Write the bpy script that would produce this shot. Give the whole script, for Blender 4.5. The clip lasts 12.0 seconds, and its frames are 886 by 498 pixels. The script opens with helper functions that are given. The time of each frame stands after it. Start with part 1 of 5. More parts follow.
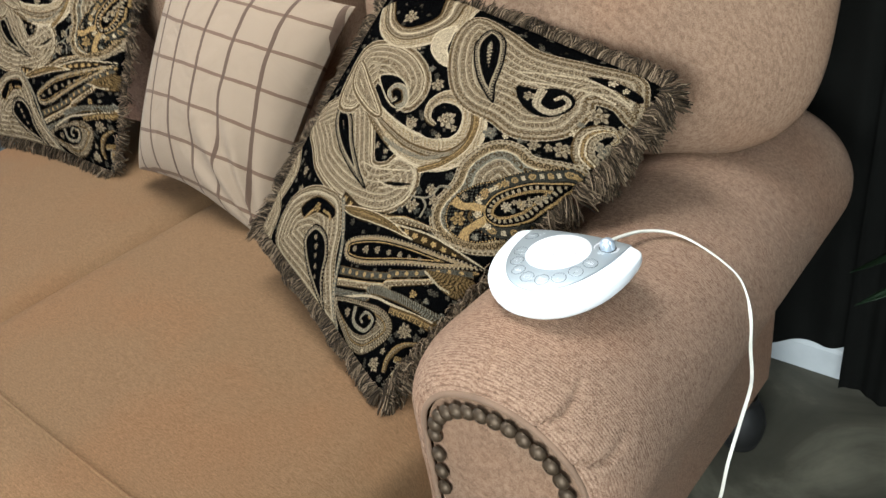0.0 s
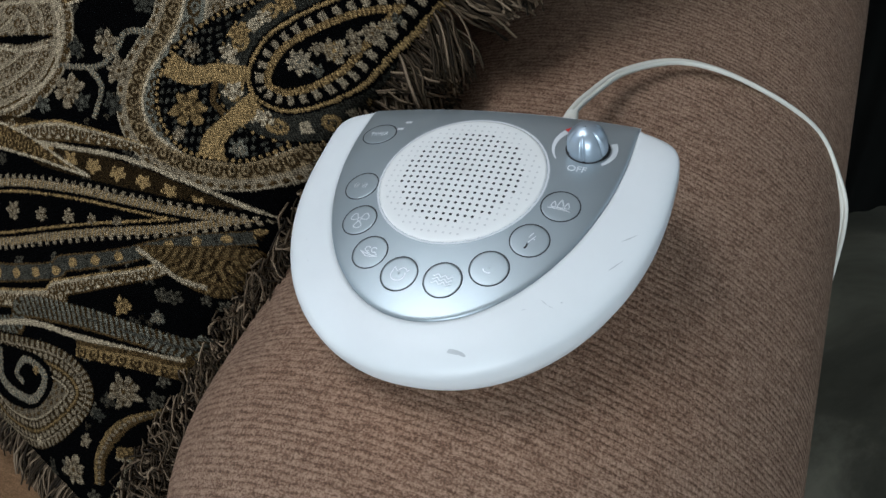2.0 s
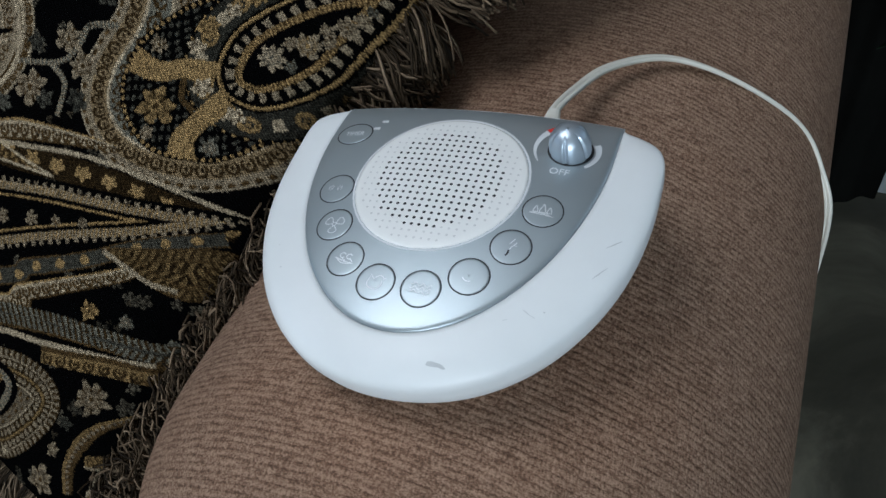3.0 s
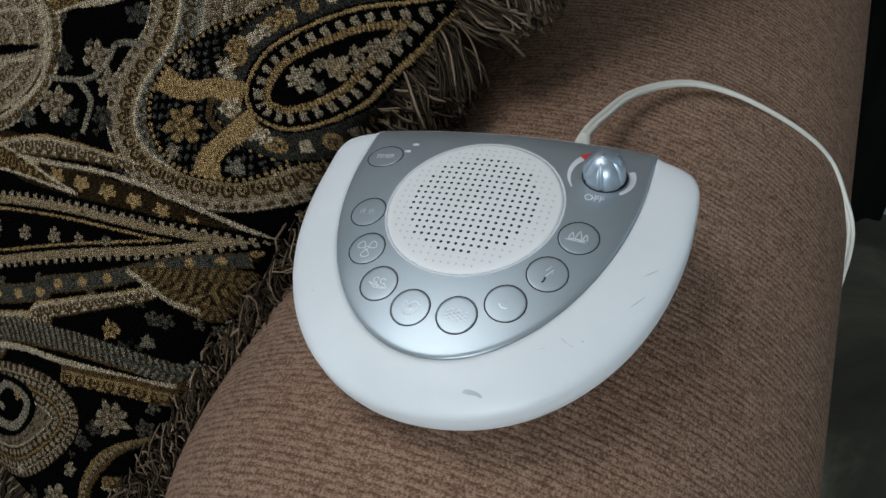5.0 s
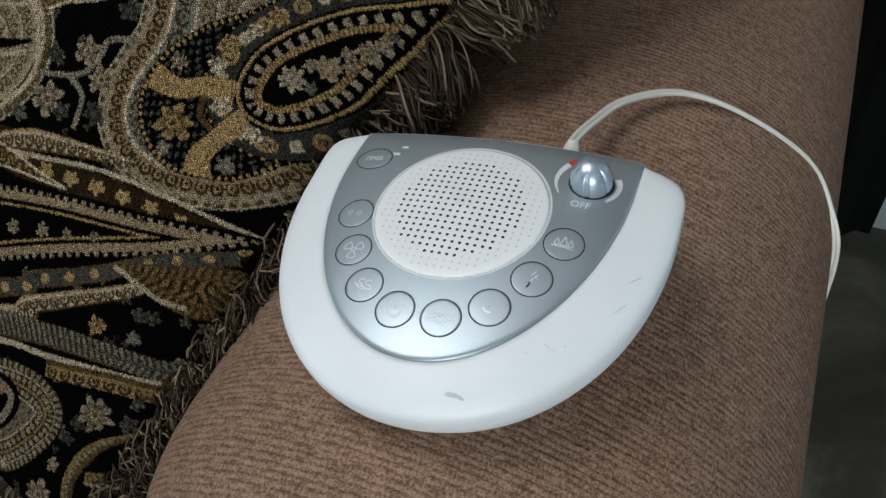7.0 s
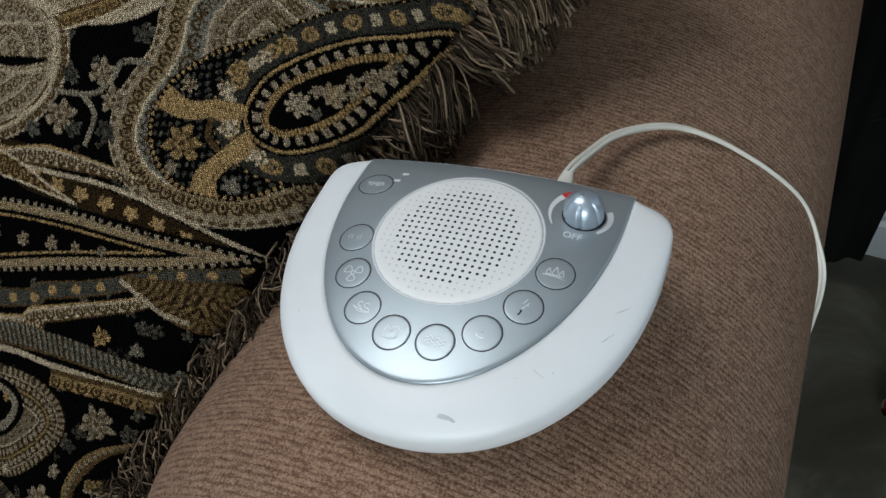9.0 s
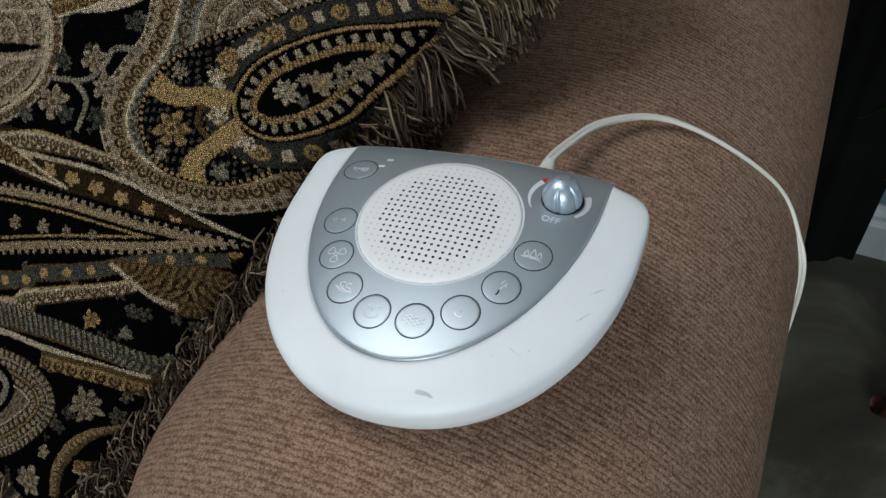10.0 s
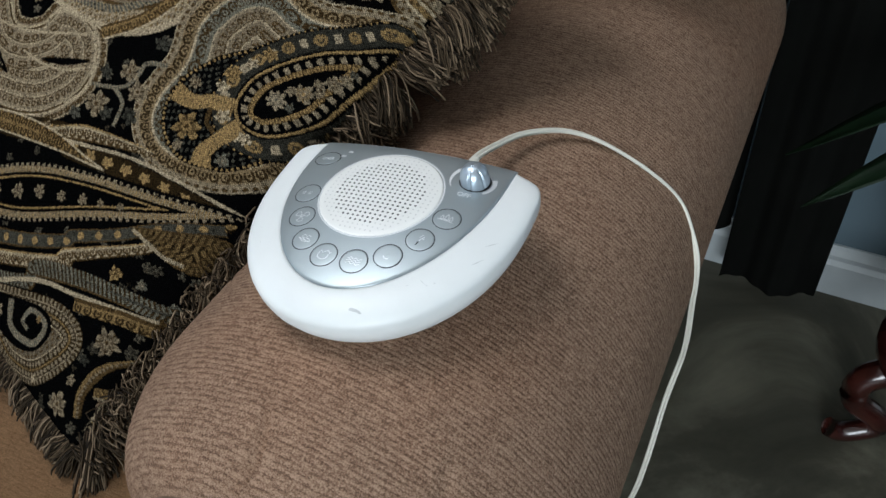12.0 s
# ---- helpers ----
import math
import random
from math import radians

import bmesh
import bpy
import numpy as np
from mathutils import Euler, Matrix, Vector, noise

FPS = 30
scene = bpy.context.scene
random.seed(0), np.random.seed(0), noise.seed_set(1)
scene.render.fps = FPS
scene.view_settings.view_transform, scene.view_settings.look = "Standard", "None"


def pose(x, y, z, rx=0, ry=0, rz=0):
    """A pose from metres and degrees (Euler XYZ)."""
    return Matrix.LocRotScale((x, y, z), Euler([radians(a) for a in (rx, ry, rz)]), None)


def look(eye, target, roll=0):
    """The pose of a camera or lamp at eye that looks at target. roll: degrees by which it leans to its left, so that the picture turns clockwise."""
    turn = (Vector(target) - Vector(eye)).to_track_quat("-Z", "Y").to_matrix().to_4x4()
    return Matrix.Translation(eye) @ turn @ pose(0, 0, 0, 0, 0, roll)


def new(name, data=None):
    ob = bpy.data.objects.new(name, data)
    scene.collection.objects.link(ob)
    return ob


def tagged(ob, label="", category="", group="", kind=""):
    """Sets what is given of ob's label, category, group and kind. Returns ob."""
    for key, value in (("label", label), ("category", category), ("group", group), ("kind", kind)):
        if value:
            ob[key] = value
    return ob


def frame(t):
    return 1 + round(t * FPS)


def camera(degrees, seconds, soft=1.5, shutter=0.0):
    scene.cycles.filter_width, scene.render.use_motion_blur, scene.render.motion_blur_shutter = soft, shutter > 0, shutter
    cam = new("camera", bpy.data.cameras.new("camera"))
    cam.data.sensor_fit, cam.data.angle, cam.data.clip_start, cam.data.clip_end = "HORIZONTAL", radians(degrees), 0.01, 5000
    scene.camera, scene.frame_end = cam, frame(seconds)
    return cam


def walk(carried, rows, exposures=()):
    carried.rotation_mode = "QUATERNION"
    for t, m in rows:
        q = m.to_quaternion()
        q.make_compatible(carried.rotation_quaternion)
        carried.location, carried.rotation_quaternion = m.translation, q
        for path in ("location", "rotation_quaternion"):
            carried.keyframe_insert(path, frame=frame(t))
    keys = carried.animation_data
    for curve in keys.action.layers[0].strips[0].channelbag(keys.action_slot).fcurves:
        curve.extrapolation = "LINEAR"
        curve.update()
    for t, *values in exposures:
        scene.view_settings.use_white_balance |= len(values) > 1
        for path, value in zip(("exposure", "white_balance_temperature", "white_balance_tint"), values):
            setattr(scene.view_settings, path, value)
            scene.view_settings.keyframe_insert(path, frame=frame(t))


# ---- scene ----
cam = camera(56.0, 12.0)
PATH = [
    (0, (0.001, 0.014, 1.157), (-1.186, 1.234, 0.107), -9.0),
    (0.5, (-0.131, 0.14, 1.086), (-1.152, 1.38, -0.106), -11.3),
    (1, (-0.232, 0.281, 1.014), (-1.122, 1.523, -0.276), -10.7),
    (1.5, (-0.286, 0.38, 0.961), (-1.063, 1.606, -0.415), -10.9),
    (2, (-0.314, 0.416, 0.91), (-1.003, 1.538, -0.596), -11.6),
    (2.5, (-0.319, 0.42, 0.903), (-0.96, 1.524, -0.637), -10.8),
    (3, (-0.319, 0.428, 0.906), (-0.956, 1.544, -0.626), -10.4),
    (5, (-0.334, 0.427, 0.909), (-0.967, 1.571, -0.604), -9.1),
    (5.5, (-0.334, 0.428, 0.91), (-0.964, 1.577, -0.601), -8.8),
    (6, (-0.331, 0.428, 0.906), (-0.96, 1.575, -0.607), -8.5),
    (6.5, (-0.331, 0.427, 0.909), (-0.958, 1.577, -0.602), -8.0),
    (7, (-0.331, 0.427, 0.91), (-0.951, 1.583, -0.6), -7.3),
    (9, (-0.328, 0.424, 0.923), (-0.951, 1.602, -0.569), -5.5),
    (9.5, (-0.32, 0.428, 0.923), (-0.937, 1.613, -0.565), -5.0),
    (10, (-0.317, 0.417, 0.923), (-0.939, 1.599, -0.566), -5.0),
    (10.5, (-0.314, 0.416, 0.919), (-0.933, 1.605, -0.566), -4.5),
    (11, (-0.3, 0.396, 0.935), (-0.934, 1.597, -0.533), -4.3),
    (11.5, (-0.275, 0.385, 0.95), (-0.921, 1.619, -0.485), -3.5),
    (12, (-0.23, 0.341, 0.968), (-0.937, 1.588, -0.427), -4.2),
]
EXPOSURES = [(0, 1.44, 6650, 10), (0.5, 0.60, 6550, 10), (1.0, 0.6, 6450, 10), (1.5, 0.5, 6330, 10), (2.0, 0.02, 6150, 10), (2.5, -0.14, 6000, 10), (3.2, -0.14, 6100, 10), (5.0, -0.25, 6300, 10), (6.0, -0.12, 6400, 10), (7.0, -0.05, 6450, 10), (9.0, -0.08, 6450, 10), (11.0, -0.02, 6450, 10), (11.5, 0.04, 6450, 10), (12.0, 0.25, 6450, 10)]
walk(cam, [(t, look(eye, target, roll)) for t, eye, target, roll in PATH], EXPOSURES)

# light of the room: daylight from unseen windows, added beside and before the sofa
FILL_SIDE, FILL_FRONT, DOOR, ADDED_OVERHEAD = 2.5, 92.0, 2.0, 12.5

LAMP_X, LAMP_Y = -1.25, 0.66


def lamp(name, x, y, z, aim, width, height, watts, color):
    data = bpy.data.lights.new(name, "AREA")
    data.shape, data.size, data.size_y, data.energy, data.color = "RECTANGLE", width, height, watts, color
    ob = new(name, data)
    ob.matrix_world = look((x, y, z), aim)
    return ob


world = bpy.data.worlds.new("sky")
scene.world = world
world.use_nodes = True
wn = world.node_tree.nodes
sky = wn.new("ShaderNodeTexSky")
sky.sky_type, sky.sun_disc, sky.sun_elevation, sky.sun_rotation = "NISHITA", False, radians(40), radians(200)
world.node_tree.links.new(sky.outputs[0], wn["Background"].inputs[0])
wn["Background"].inputs[1].default_value = 0.1
lamp("added_window_light", -2.52, -0.3, 1.35, (0.0, -0.3, 1.0), 2.4, 1.7, FILL_SIDE, (0.88, 0.95, 1.0))
lamp("added_window_light", 0.72, -2.92, 1.45, (0.72, 0.0, 1.2), 1.86, 1.4, FILL_FRONT, (0.86, 0.95, 1.0))
# unseen overhead lamp, placed by the panel's highlight, widened to soften shadows
ceiling_glow = lamp("added_overhead_light", LAMP_X, LAMP_Y, 2.40, (LAMP_X, LAMP_Y, 0.0), 1.1, 1.1, ADDED_OVERHEAD, (0.94, 0.975, 1.0))
ceiling_glow.data.shape = "DISK"
lamp("door_light", 0.72, 1.34, 1.1, (0.72, 0.0, 0.9), 1.0, 1.9, DOOR, (0.80, 0.92, 1.0))


# ---- materials ----
def nodes(name):
    m = bpy.data.materials.new(name)
    m.use_nodes = True
    t = m.node_tree
    return m, t, t.nodes["Principled BSDF"]


def add(t, kind, **values):
    n = t.nodes.new("ShaderNode" + kind)
    for k, v in values.items():
        if k in n.inputs:
            n.inputs[k].default_value = v
        else:
            setattr(n, k, v)
    return n


def coords(t, scale=(1, 1, 1), source="Object"):
    c, mp = add(t, "TexCoord"), add(t, "Mapping")
    mp.inputs["Scale"].default_value = scale
    t.links.new(c.outputs[source], mp.inputs["Vector"])
    return mp.outputs["Vector"]


def noise_of(t, vec, scale, detail=4.0, rough=0.55, distortion=0.0):
    n = add(t, "TexNoise")
    n.inputs["Scale"].default_value, n.inputs["Detail"].default_value = scale, detail
    n.inputs["Roughness"].default_value, n.inputs["Distortion"].default_value = rough, distortion
    t.links.new(vec, n.inputs["Vector"])
    return n.outputs["Fac"]


def ramp(t, fac, stops):
    r = add(t, "ValToRGB")
    e = r.color_ramp.elements
    while len(e) < len(stops):
        e.new(0.5)
    for el, (p, c) in zip(e, stops):
        el.position, el.color = p, (*c, 1)
    t.links.new(fac, r.inputs["Fac"])
    return r.outputs["Color"]


def mixed(t, fac, a, b, how="MIX"):
    m = add(t, "Mix", data_type="RGBA", blend_type=how)
    for value, slot in ((fac, 0), (a, 6), (b, 7)):
        if isinstance(value, (int, float)):
            m.inputs[slot].default_value = value
        elif isinstance(value, tuple):
            m.inputs[slot].default_value = (*value, 1)
        else:
            t.links.new(value, m.inputs[slot])
    return m.outputs[2]


def maths(t, how, a, b=0.0):
    m = add(t, "Math", operation=how)
    for value, slot in ((a, 0), (b, 1)):
        if isinstance(value, (int, float)):
            m.inputs[slot].default_value = value
        else:
            t.links.new(value, m.inputs[slot])
    return m.outputs[0]


def bump(t, bsdf, height, strength, distance):
    b = add(t, "Bump")
    b.inputs["Strength"].default_value, b.inputs["Distance"].default_value = strength, distance
    t.links.new(height, b.inputs["Height"])
    t.links.new(b.outputs[0], bsdf.inputs["Normal"])


def plain(name, color, rough=0.5, metal=0.0, vary=0.12, scale=30.0, fine=400.0, relief=0.0, coat=0.0, spec=0.5):
    """A paint, plastic or metal with slight stains, a fine grain and uneven gloss."""
    m, t, b = nodes(name)
    vec = coords(t)
    big, small = noise_of(t, vec, scale), noise_of(t, vec, fine, 2.0)
    dark = tuple(v * (1 - vary) for v in color)
    lite = tuple(min(1, v * (1 + vary * 0.6)) for v in color)
    col = ramp(t, big, [(0.3, dark), (0.7, lite)])
    col = mixed(t, maths(t, "MULTIPLY", small, vary), col, tuple(v * 0.6 for v in color))
    t.links.new(col, b.inputs["Base Color"])
    t.links.new(maths(t, "ADD", rough - 0.06, maths(t, "MULTIPLY", big, 0.12)), b.inputs["Roughness"])
    b.inputs["Metallic"].default_value, b.inputs["Coat Weight"].default_value = metal, coat
    b.inputs["Specular IOR Level"].default_value = spec
    if relief:
        bump(t, b, small, 0.4, relief)
    return m


def chenille(name, dark, mid, light, rib=0.0030, ribs=1.0, flecks=0.5, axis=1):
    """Chenille: soft flattened rows of fuzzy yarn across the axis, dark dashes in the grooves between them, worn and ruddier patches."""
    m, t, b = nodes(name)
    vec = coords(t)
    sep = add(t, "SeparateXYZ")
    t.links.new(vec, sep.inputs[0])

    def along(low, high):
        return tuple(high if k == axis else low for k in range(3))
    wob = noise_of(t, vec, 14.0, 3.0)
    fuzz = noise_of(t, coords(t, along(900.0, 1300.0)), 1.0, 3.0, 0.65)
    slub = noise_of(t, coords(t, along(140.0, 520.0)), 1.0, 3.0, 0.55)
    patch = noise_of(t, vec, 22.0, 4.0, 0.6)
    tint = noise_of(t, vec, 5.0, 3.0, 0.5)
    # knots of yarn, set along each row
    knots = add(t, "TexVoronoi", feature="F1")
    knots.inputs["Scale"].default_value, knots.inputs["Randomness"].default_value = 1.0, 0.8
    t.links.new(coords(t, along(2.6 / rib, 1.0 / rib)), knots.inputs["Vector"])
    gap = knots.outputs["Distance"]
    run = maths(t, "ADD", sep.outputs[axis], maths(t, "ADD", maths(t, "MULTIPLY", wob, 0.005), maths(t, "MULTIPLY", slub, 0.0012)))
    phase = maths(t, "FRACT", maths(t, "MULTIPLY", run, 1.0 / rib))
    ridge = maths(t, "POWER", maths(t, "SINE", maths(t, "MULTIPLY", phase, math.pi)), 0.55)
    groove = maths(t, "SUBTRACT", 1.0, ridge)
    value = maths(t, "ADD", maths(t, "MULTIPLY", fuzz, 0.60), maths(t, "ADD", maths(t, "MULTIPLY", slub, 0.30), maths(t, "MULTIPLY", ridge, 0.09 * ribs)))
    value = maths(t, "ADD", value, maths(t, "MULTIPLY", gap, -0.10 * ribs))
    col = ramp(t, value, [(0.35, dark), (0.45, mid), (0.56, light)])
    dash = noise_of(t, coords(t, along(360.0, 900.0)), 1.0, 2.0, 0.5)
    holes = maths(t, "ADD", maths(t, "MULTIPLY", dash, 1.9), maths(t, "ADD", maths(t, "MULTIPLY", patch, 0.30), maths(t, "MULTIPLY", groove, 0.18 * ribs)))
    spots = ramp(t, holes, [(1.255, (0, 0, 0)), (1.325, (1, 1, 1))])
    col = mixed(t, maths(t, "MULTIPLY", spots, flecks), col, tuple(v * 0.16 for v in dark))
    col = mixed(t, ramp(t, tint, [(0.45, (0, 0, 0)), (0.65, (0.35, 0.35, 0.35))]), col, (1.16, 0.93, 0.80), "MULTIPLY")
    t.links.new(col, b.inputs["Base Color"])
    b.inputs["Roughness"].default_value = 0.85
    b.inputs["Specular IOR Level"].default_value = 0.06
    height = maths(t, "ADD", maths(t, "MULTIPLY", ridge, 0.42 * ribs), maths(t, "ADD", maths(t, "MULTIPLY", fuzz, 0.6), maths(t, "MULTIPLY", slub, 0.4)))
    height = maths(t, "ADD", height, maths(t, "MULTIPLY", gap, -0.8 * ribs))
    bump(t, b, height, 0.5, 0.0016)
    return m


CHENILLE = chenille("chenille", (0.104, 0.060, 0.040), (0.208, 0.128, 0.086), (0.355, 0.238, 0.168), flecks=0.95)
# same cloth as the arm; the seat's dimmer, warmer light is in this colour
SEATING_SHADED = chenille("shaded_seat_chenille", (0.110, 0.062, 0.031), (0.152, 0.089, 0.046), (0.195, 0.119, 0.065), ribs=0.3, flecks=0.08)
BACKING = chenille("back_cushion_chenille", (0.125, 0.077, 0.050), (0.192, 0.122, 0.081), (0.26, 0.172, 0.117), ribs=0.3, flecks=0.1)
PIPING = plain("piping", (0.18, 0.11, 0.07), 0.85, relief=0.0006, fine=900)
WHITE = plain("white_plastic", (0.79, 0.81, 0.815), 0.42, vary=0.05, scale=18, fine=60)
GRILLE = plain("grille_plastic", (0.82, 0.82, 0.80), 0.45, vary=0.03)
SILVER = plain("silver_plastic", (0.385, 0.435, 0.46), 0.40, 0.65, vary=0.04, fine=900)
BUTTONS = plain("button_plastic", (0.39, 0.44, 0.465), 0.40, 0.62, vary=0.05, fine=900)
KNOB = plain("knob_silver", (0.46, 0.53, 0.60), 0.36, 0.7, vary=0.04)
GAP = plain("dark_gap", (0.02, 0.02, 0.022), 0.7, vary=0.1)
PRINT = plain("pale_print", (0.70, 0.72, 0.74), 0.5, vary=0.05)
ICON = plain("icon_print", (0.72, 0.75, 0.77), 0.5, 0.0, vary=0.05)
SMUDGE = plain("scuff_grey", (0.645, 0.665, 0.675), 0.5, vary=0.3, fine=1500)
BRASS = plain("antique_brass", (0.075, 0.05, 0.03), 0.5, 0.6, vary=0.3, scale=120, fine=700)
CORD = plain("cord_vinyl", (0.72, 0.70, 0.62), 0.42, vary=0.06)
BLACK = plain("black_wood", (0.004, 0.004, 0.0036), 0.6, vary=0.2)
WALL = plain("wall_paint", (0.10, 0.14, 0.165), 0.8, spec=0.2, vary=0.05, scale=3, fine=250, relief=0.0005)
CEIL = plain("ceiling_paint", (0.80, 0.79, 0.76), 0.85, vary=0.03, scale=2)
# white trim greyed: the shade behind the sofa is put into its colour
BOARD_SHADED = plain("shaded_baseboard_paint", (0.40, 0.43, 0.44), 0.45, vary=0.06)
TRIM = plain("white_trim", (0.75, 0.77, 0.78), 0.4, vary=0.05)
CURTAIN = plain("curtain_cloth", (0.005, 0.0052, 0.0046), 0.9, vary=0.25, scale=12, fine=900, relief=0.0006, spec=0.03)
ROSEWOOD = plain("red_lacquer_wood", (0.035, 0.007, 0.005), 0.22, vary=0.5, scale=25, coat=0.5)
LEAF = plain("leaf_green", (0.005, 0.015, 0.006), 0.5, vary=0.35, scale=30, spec=0.15)
RED = plain("indicator_red", (0.75, 0.04, 0.03), 0.35, vary=0.05)
SOIL = plain("potting_soil", (0.03, 0.022, 0.016), 0.95, vary=0.4, fine=300, relief=0.003)
DARKPOT = plain("dark_glazed_pot", (0.03, 0.03, 0.028), 0.3, vary=0.3)


# ---- mesh helpers ----
def mesh_of(name, verts, faces, material, smooth=True):
    me = bpy.data.meshes.new(name)
    me.from_pydata([tuple(map(float, v)) for v in verts], [], faces)
    me.materials.append(material)
    if smooth:
        me.polygons.foreach_set("use_smooth", [True] * len(me.polygons))
    me.update()
    return me


def thing(name, at, label, category, group="", kind=""):
    ob = new(name)
    ob.matrix_world = at if isinstance(at, Matrix) else Matrix.Translation(at)
    ob.empty_display_size = 0.05
    return tagged(ob, label, category, group, kind)


def part(name, me, parent, label="", local=True):
    """One mesh as a part of a thing. local: the mesh is given in the thing's own frame; else in the world's."""
    ob = new(name, me)
    ob.parent = parent
    if not local:
        root = parent
        m = Matrix.Identity(4)
        while root:
            m = root.matrix_basis @ m if root.parent is None else (root.matrix_parent_inverse @ root.matrix_basis) @ m
            root = root.parent
        ob.matrix_parent_inverse = m.inverted()
    return tagged(ob, label)


def grid_faces(n, m, wrap_n=False, wrap_m=False, flip=False):
    out = []
    for i in range(n if wrap_n else n - 1):
        for j in range(m if wrap_m else m - 1):
            q = (i * m + j, ((i + 1) % n) * m + j, ((i + 1) % n) * m + (j + 1) % m, i * m + (j + 1) % m)
            out.append(q[::-1] if flip else q)
    return out


def loft(name, rings, material, closed=True, cap_start=False, cap_end=False, flip=False, smooth=True):
    """A skin through rings of equal length."""
    n, m = len(rings), len(rings[0])
    verts = [p for r in rings for p in r]
    faces = grid_faces(n, m, wrap_m=closed, flip=flip)
    if cap_start:
        faces.append(tuple(range(m))[::1 if flip else -1])
    if cap_end:
        faces.append(tuple(range((n - 1) * m, n * m))[::-1 if flip else 1])
    return mesh_of(name, verts, faces, material, smooth)


def tube(name, path, radius, material, sides=8, squash=1.0, taper=None):
    """A round or flattened tube along a path of points."""
    pts = [Vector(p) for p in path]
    rings = []
    up = Vector((0, 0, 1))
    for i, p in enumerate(pts):
        d = (pts[min(i + 1, len(pts) - 1)] - pts[max(i - 1, 0)]).normalized()
        side = d.cross(up)
        side = side.normalized() if side.length > 1e-4 else Vector((1, 0, 0))
        nor = side.cross(d)
        r = radius * (taper(i / (len(pts) - 1)) if taper else 1.0)
        rings.append([p + side * (r * math.cos(a)) + nor * (r * squash * math.sin(a)) for a in np.linspace(0, 2 * math.pi, sides, endpoint=False)])
    return loft(name, rings, material, cap_start=True, cap_end=True)


def spline(points, count):
    """A smooth curve through a few points."""
    p = [np.array(q, float) for q in points]
    p = [2 * p[0] - p[1]] + p + [2 * p[-1] - p[-2]]
    out = []
    for s in np.linspace(0, len(p) - 3 - 1e-6, count):
        i, f = int(s), s - int(s)
        a, b, c, d = p[i:i + 4]
        out.append(0.5 * ((2 * b) + (c - a) * f + (2 * a - 5 * b + 4 * c - d) * f ** 2 + (3 * b - a - 3 * c + d) * f ** 3))
    return out


def soft_box(name, lo, hi, radius, material, segs=6, puff=0.0, cuts=14, sag=0.0):
    """A box with well-rounded edges and faces that bulge a little, as a stuffed cushion or a moulding has."""
    lo, hi = np.array(lo, float), np.array(hi, float)
    mid, half = (lo + hi) / 2, (hi - lo) / 2
    bm = bmesh.new()
    bmesh.ops.create_cube(bm, size=2.0)
    bmesh.ops.subdivide_edges(bm, edges=bm.edges[:], cuts=cuts, use_grid_fill=True)
    for v in bm.verts:
        c = np.array(v.co)
        w = np.sign(c) * np.minimum(np.abs(c) ** 0.8, 1.0)
        p = w * half
        inner = np.clip(p, -(half - radius), half - radius)
        d = p - inner
        n = np.linalg.norm(d)
        if n > 1e-9:
            p = inner + d / n * min(n, radius)
        if puff:
            for i in range(3):
                k = np.prod([max(0.0, math.cos(c[j] * math.pi / 2)) ** 0.6 for j in range(3) if j != i])
                p[i] += c[i] * abs(c[i]) ** 3 * puff * k
        v.co = Vector(mid + p)
    me = bpy.data.meshes.new(name)
    bm.to_mesh(me)
    bm.free()
    me.materials.append(material)
    me.polygons.foreach_set("use_smooth", [True] * len(me.polygons))
    return me


def box(name, lo, hi, material, bevel=0.0, segments=2):
    bm = bmesh.new()
    bmesh.ops.create_cube(bm, size=1.0)
    lo, hi = Vector(lo), Vector(hi)
    for v in bm.verts:
        v.co = Vector([lo[i] + (v.co[i] + 0.5) * (hi[i] - lo[i]) for i in range(3)])
    if bevel:
        bmesh.ops.bevel(bm, geom=bm.edges[:], offset=bevel, segments=segments, affect="EDGES")
    me = bpy.data.meshes.new(name)
    bm.to_mesh(me)
    bm.free()
    me.materials.append(material)
    return me


def joined(name, pieces, material):
    """Several (verts, faces) as one mesh."""
    verts, faces = [], []
    for v, f in pieces:
        k = len(verts)
        verts += list(v)
        faces += [tuple(i + k for i in q) for q in f]
    return mesh_of(name, verts, faces, material)


# ---- the room ----
def floor_stone():
    m, t, b = nodes("floor_stone")
    vec = coords(t)
    big, mid, small = noise_of(t, vec, 3.5, 6.0, 0.65, 0.8), noise_of(t, vec, 14.0, 5.0, 0.6), noise_of(t, vec, 220.0, 2.0)
    col = ramp(t, big, [(0.3, (0.034, 0.033, 0.024)), (0.5, (0.082, 0.078, 0.057)), (0.7, (0.22, 0.205, 0.152))])
    col = mixed(t, maths(t, "MULTIPLY", mid, 0.4), col, (0.06, 0.055, 0.044))
    t.links.new(col, b.inputs["Base Color"])
    t.links.new(maths(t, "ADD", 0.38, maths(t, "MULTIPLY", mid, 0.2)), b.inputs["Roughness"])
    b.inputs["Specular IOR Level"].default_value = 0.25
    bump(t, b, small, 0.2, 0.0006)
    return m


FLOOR = floor_stone()
X0, X1, Y0, Y1, TOP = -2.60, 1.70, -3.00, 1.37, 2.50

floor = new("floor", box("floor", (X0 - 0.15, Y0 - 0.15, -0.10), (X1 + 0.15, Y1 + 0.15, 0.0), FLOOR))
tagged(floor, "mottled grey-beige stone floor", "floor", kind="structure")
ceiling = new("ceiling", box("ceiling", (X0 - 0.15, Y0 - 0.15, TOP), (X1 + 0.15, Y1 + 0.15, TOP + 0.1), CEIL))
tagged(ceiling, "plain white painted ceiling", "ceiling", kind="structure")


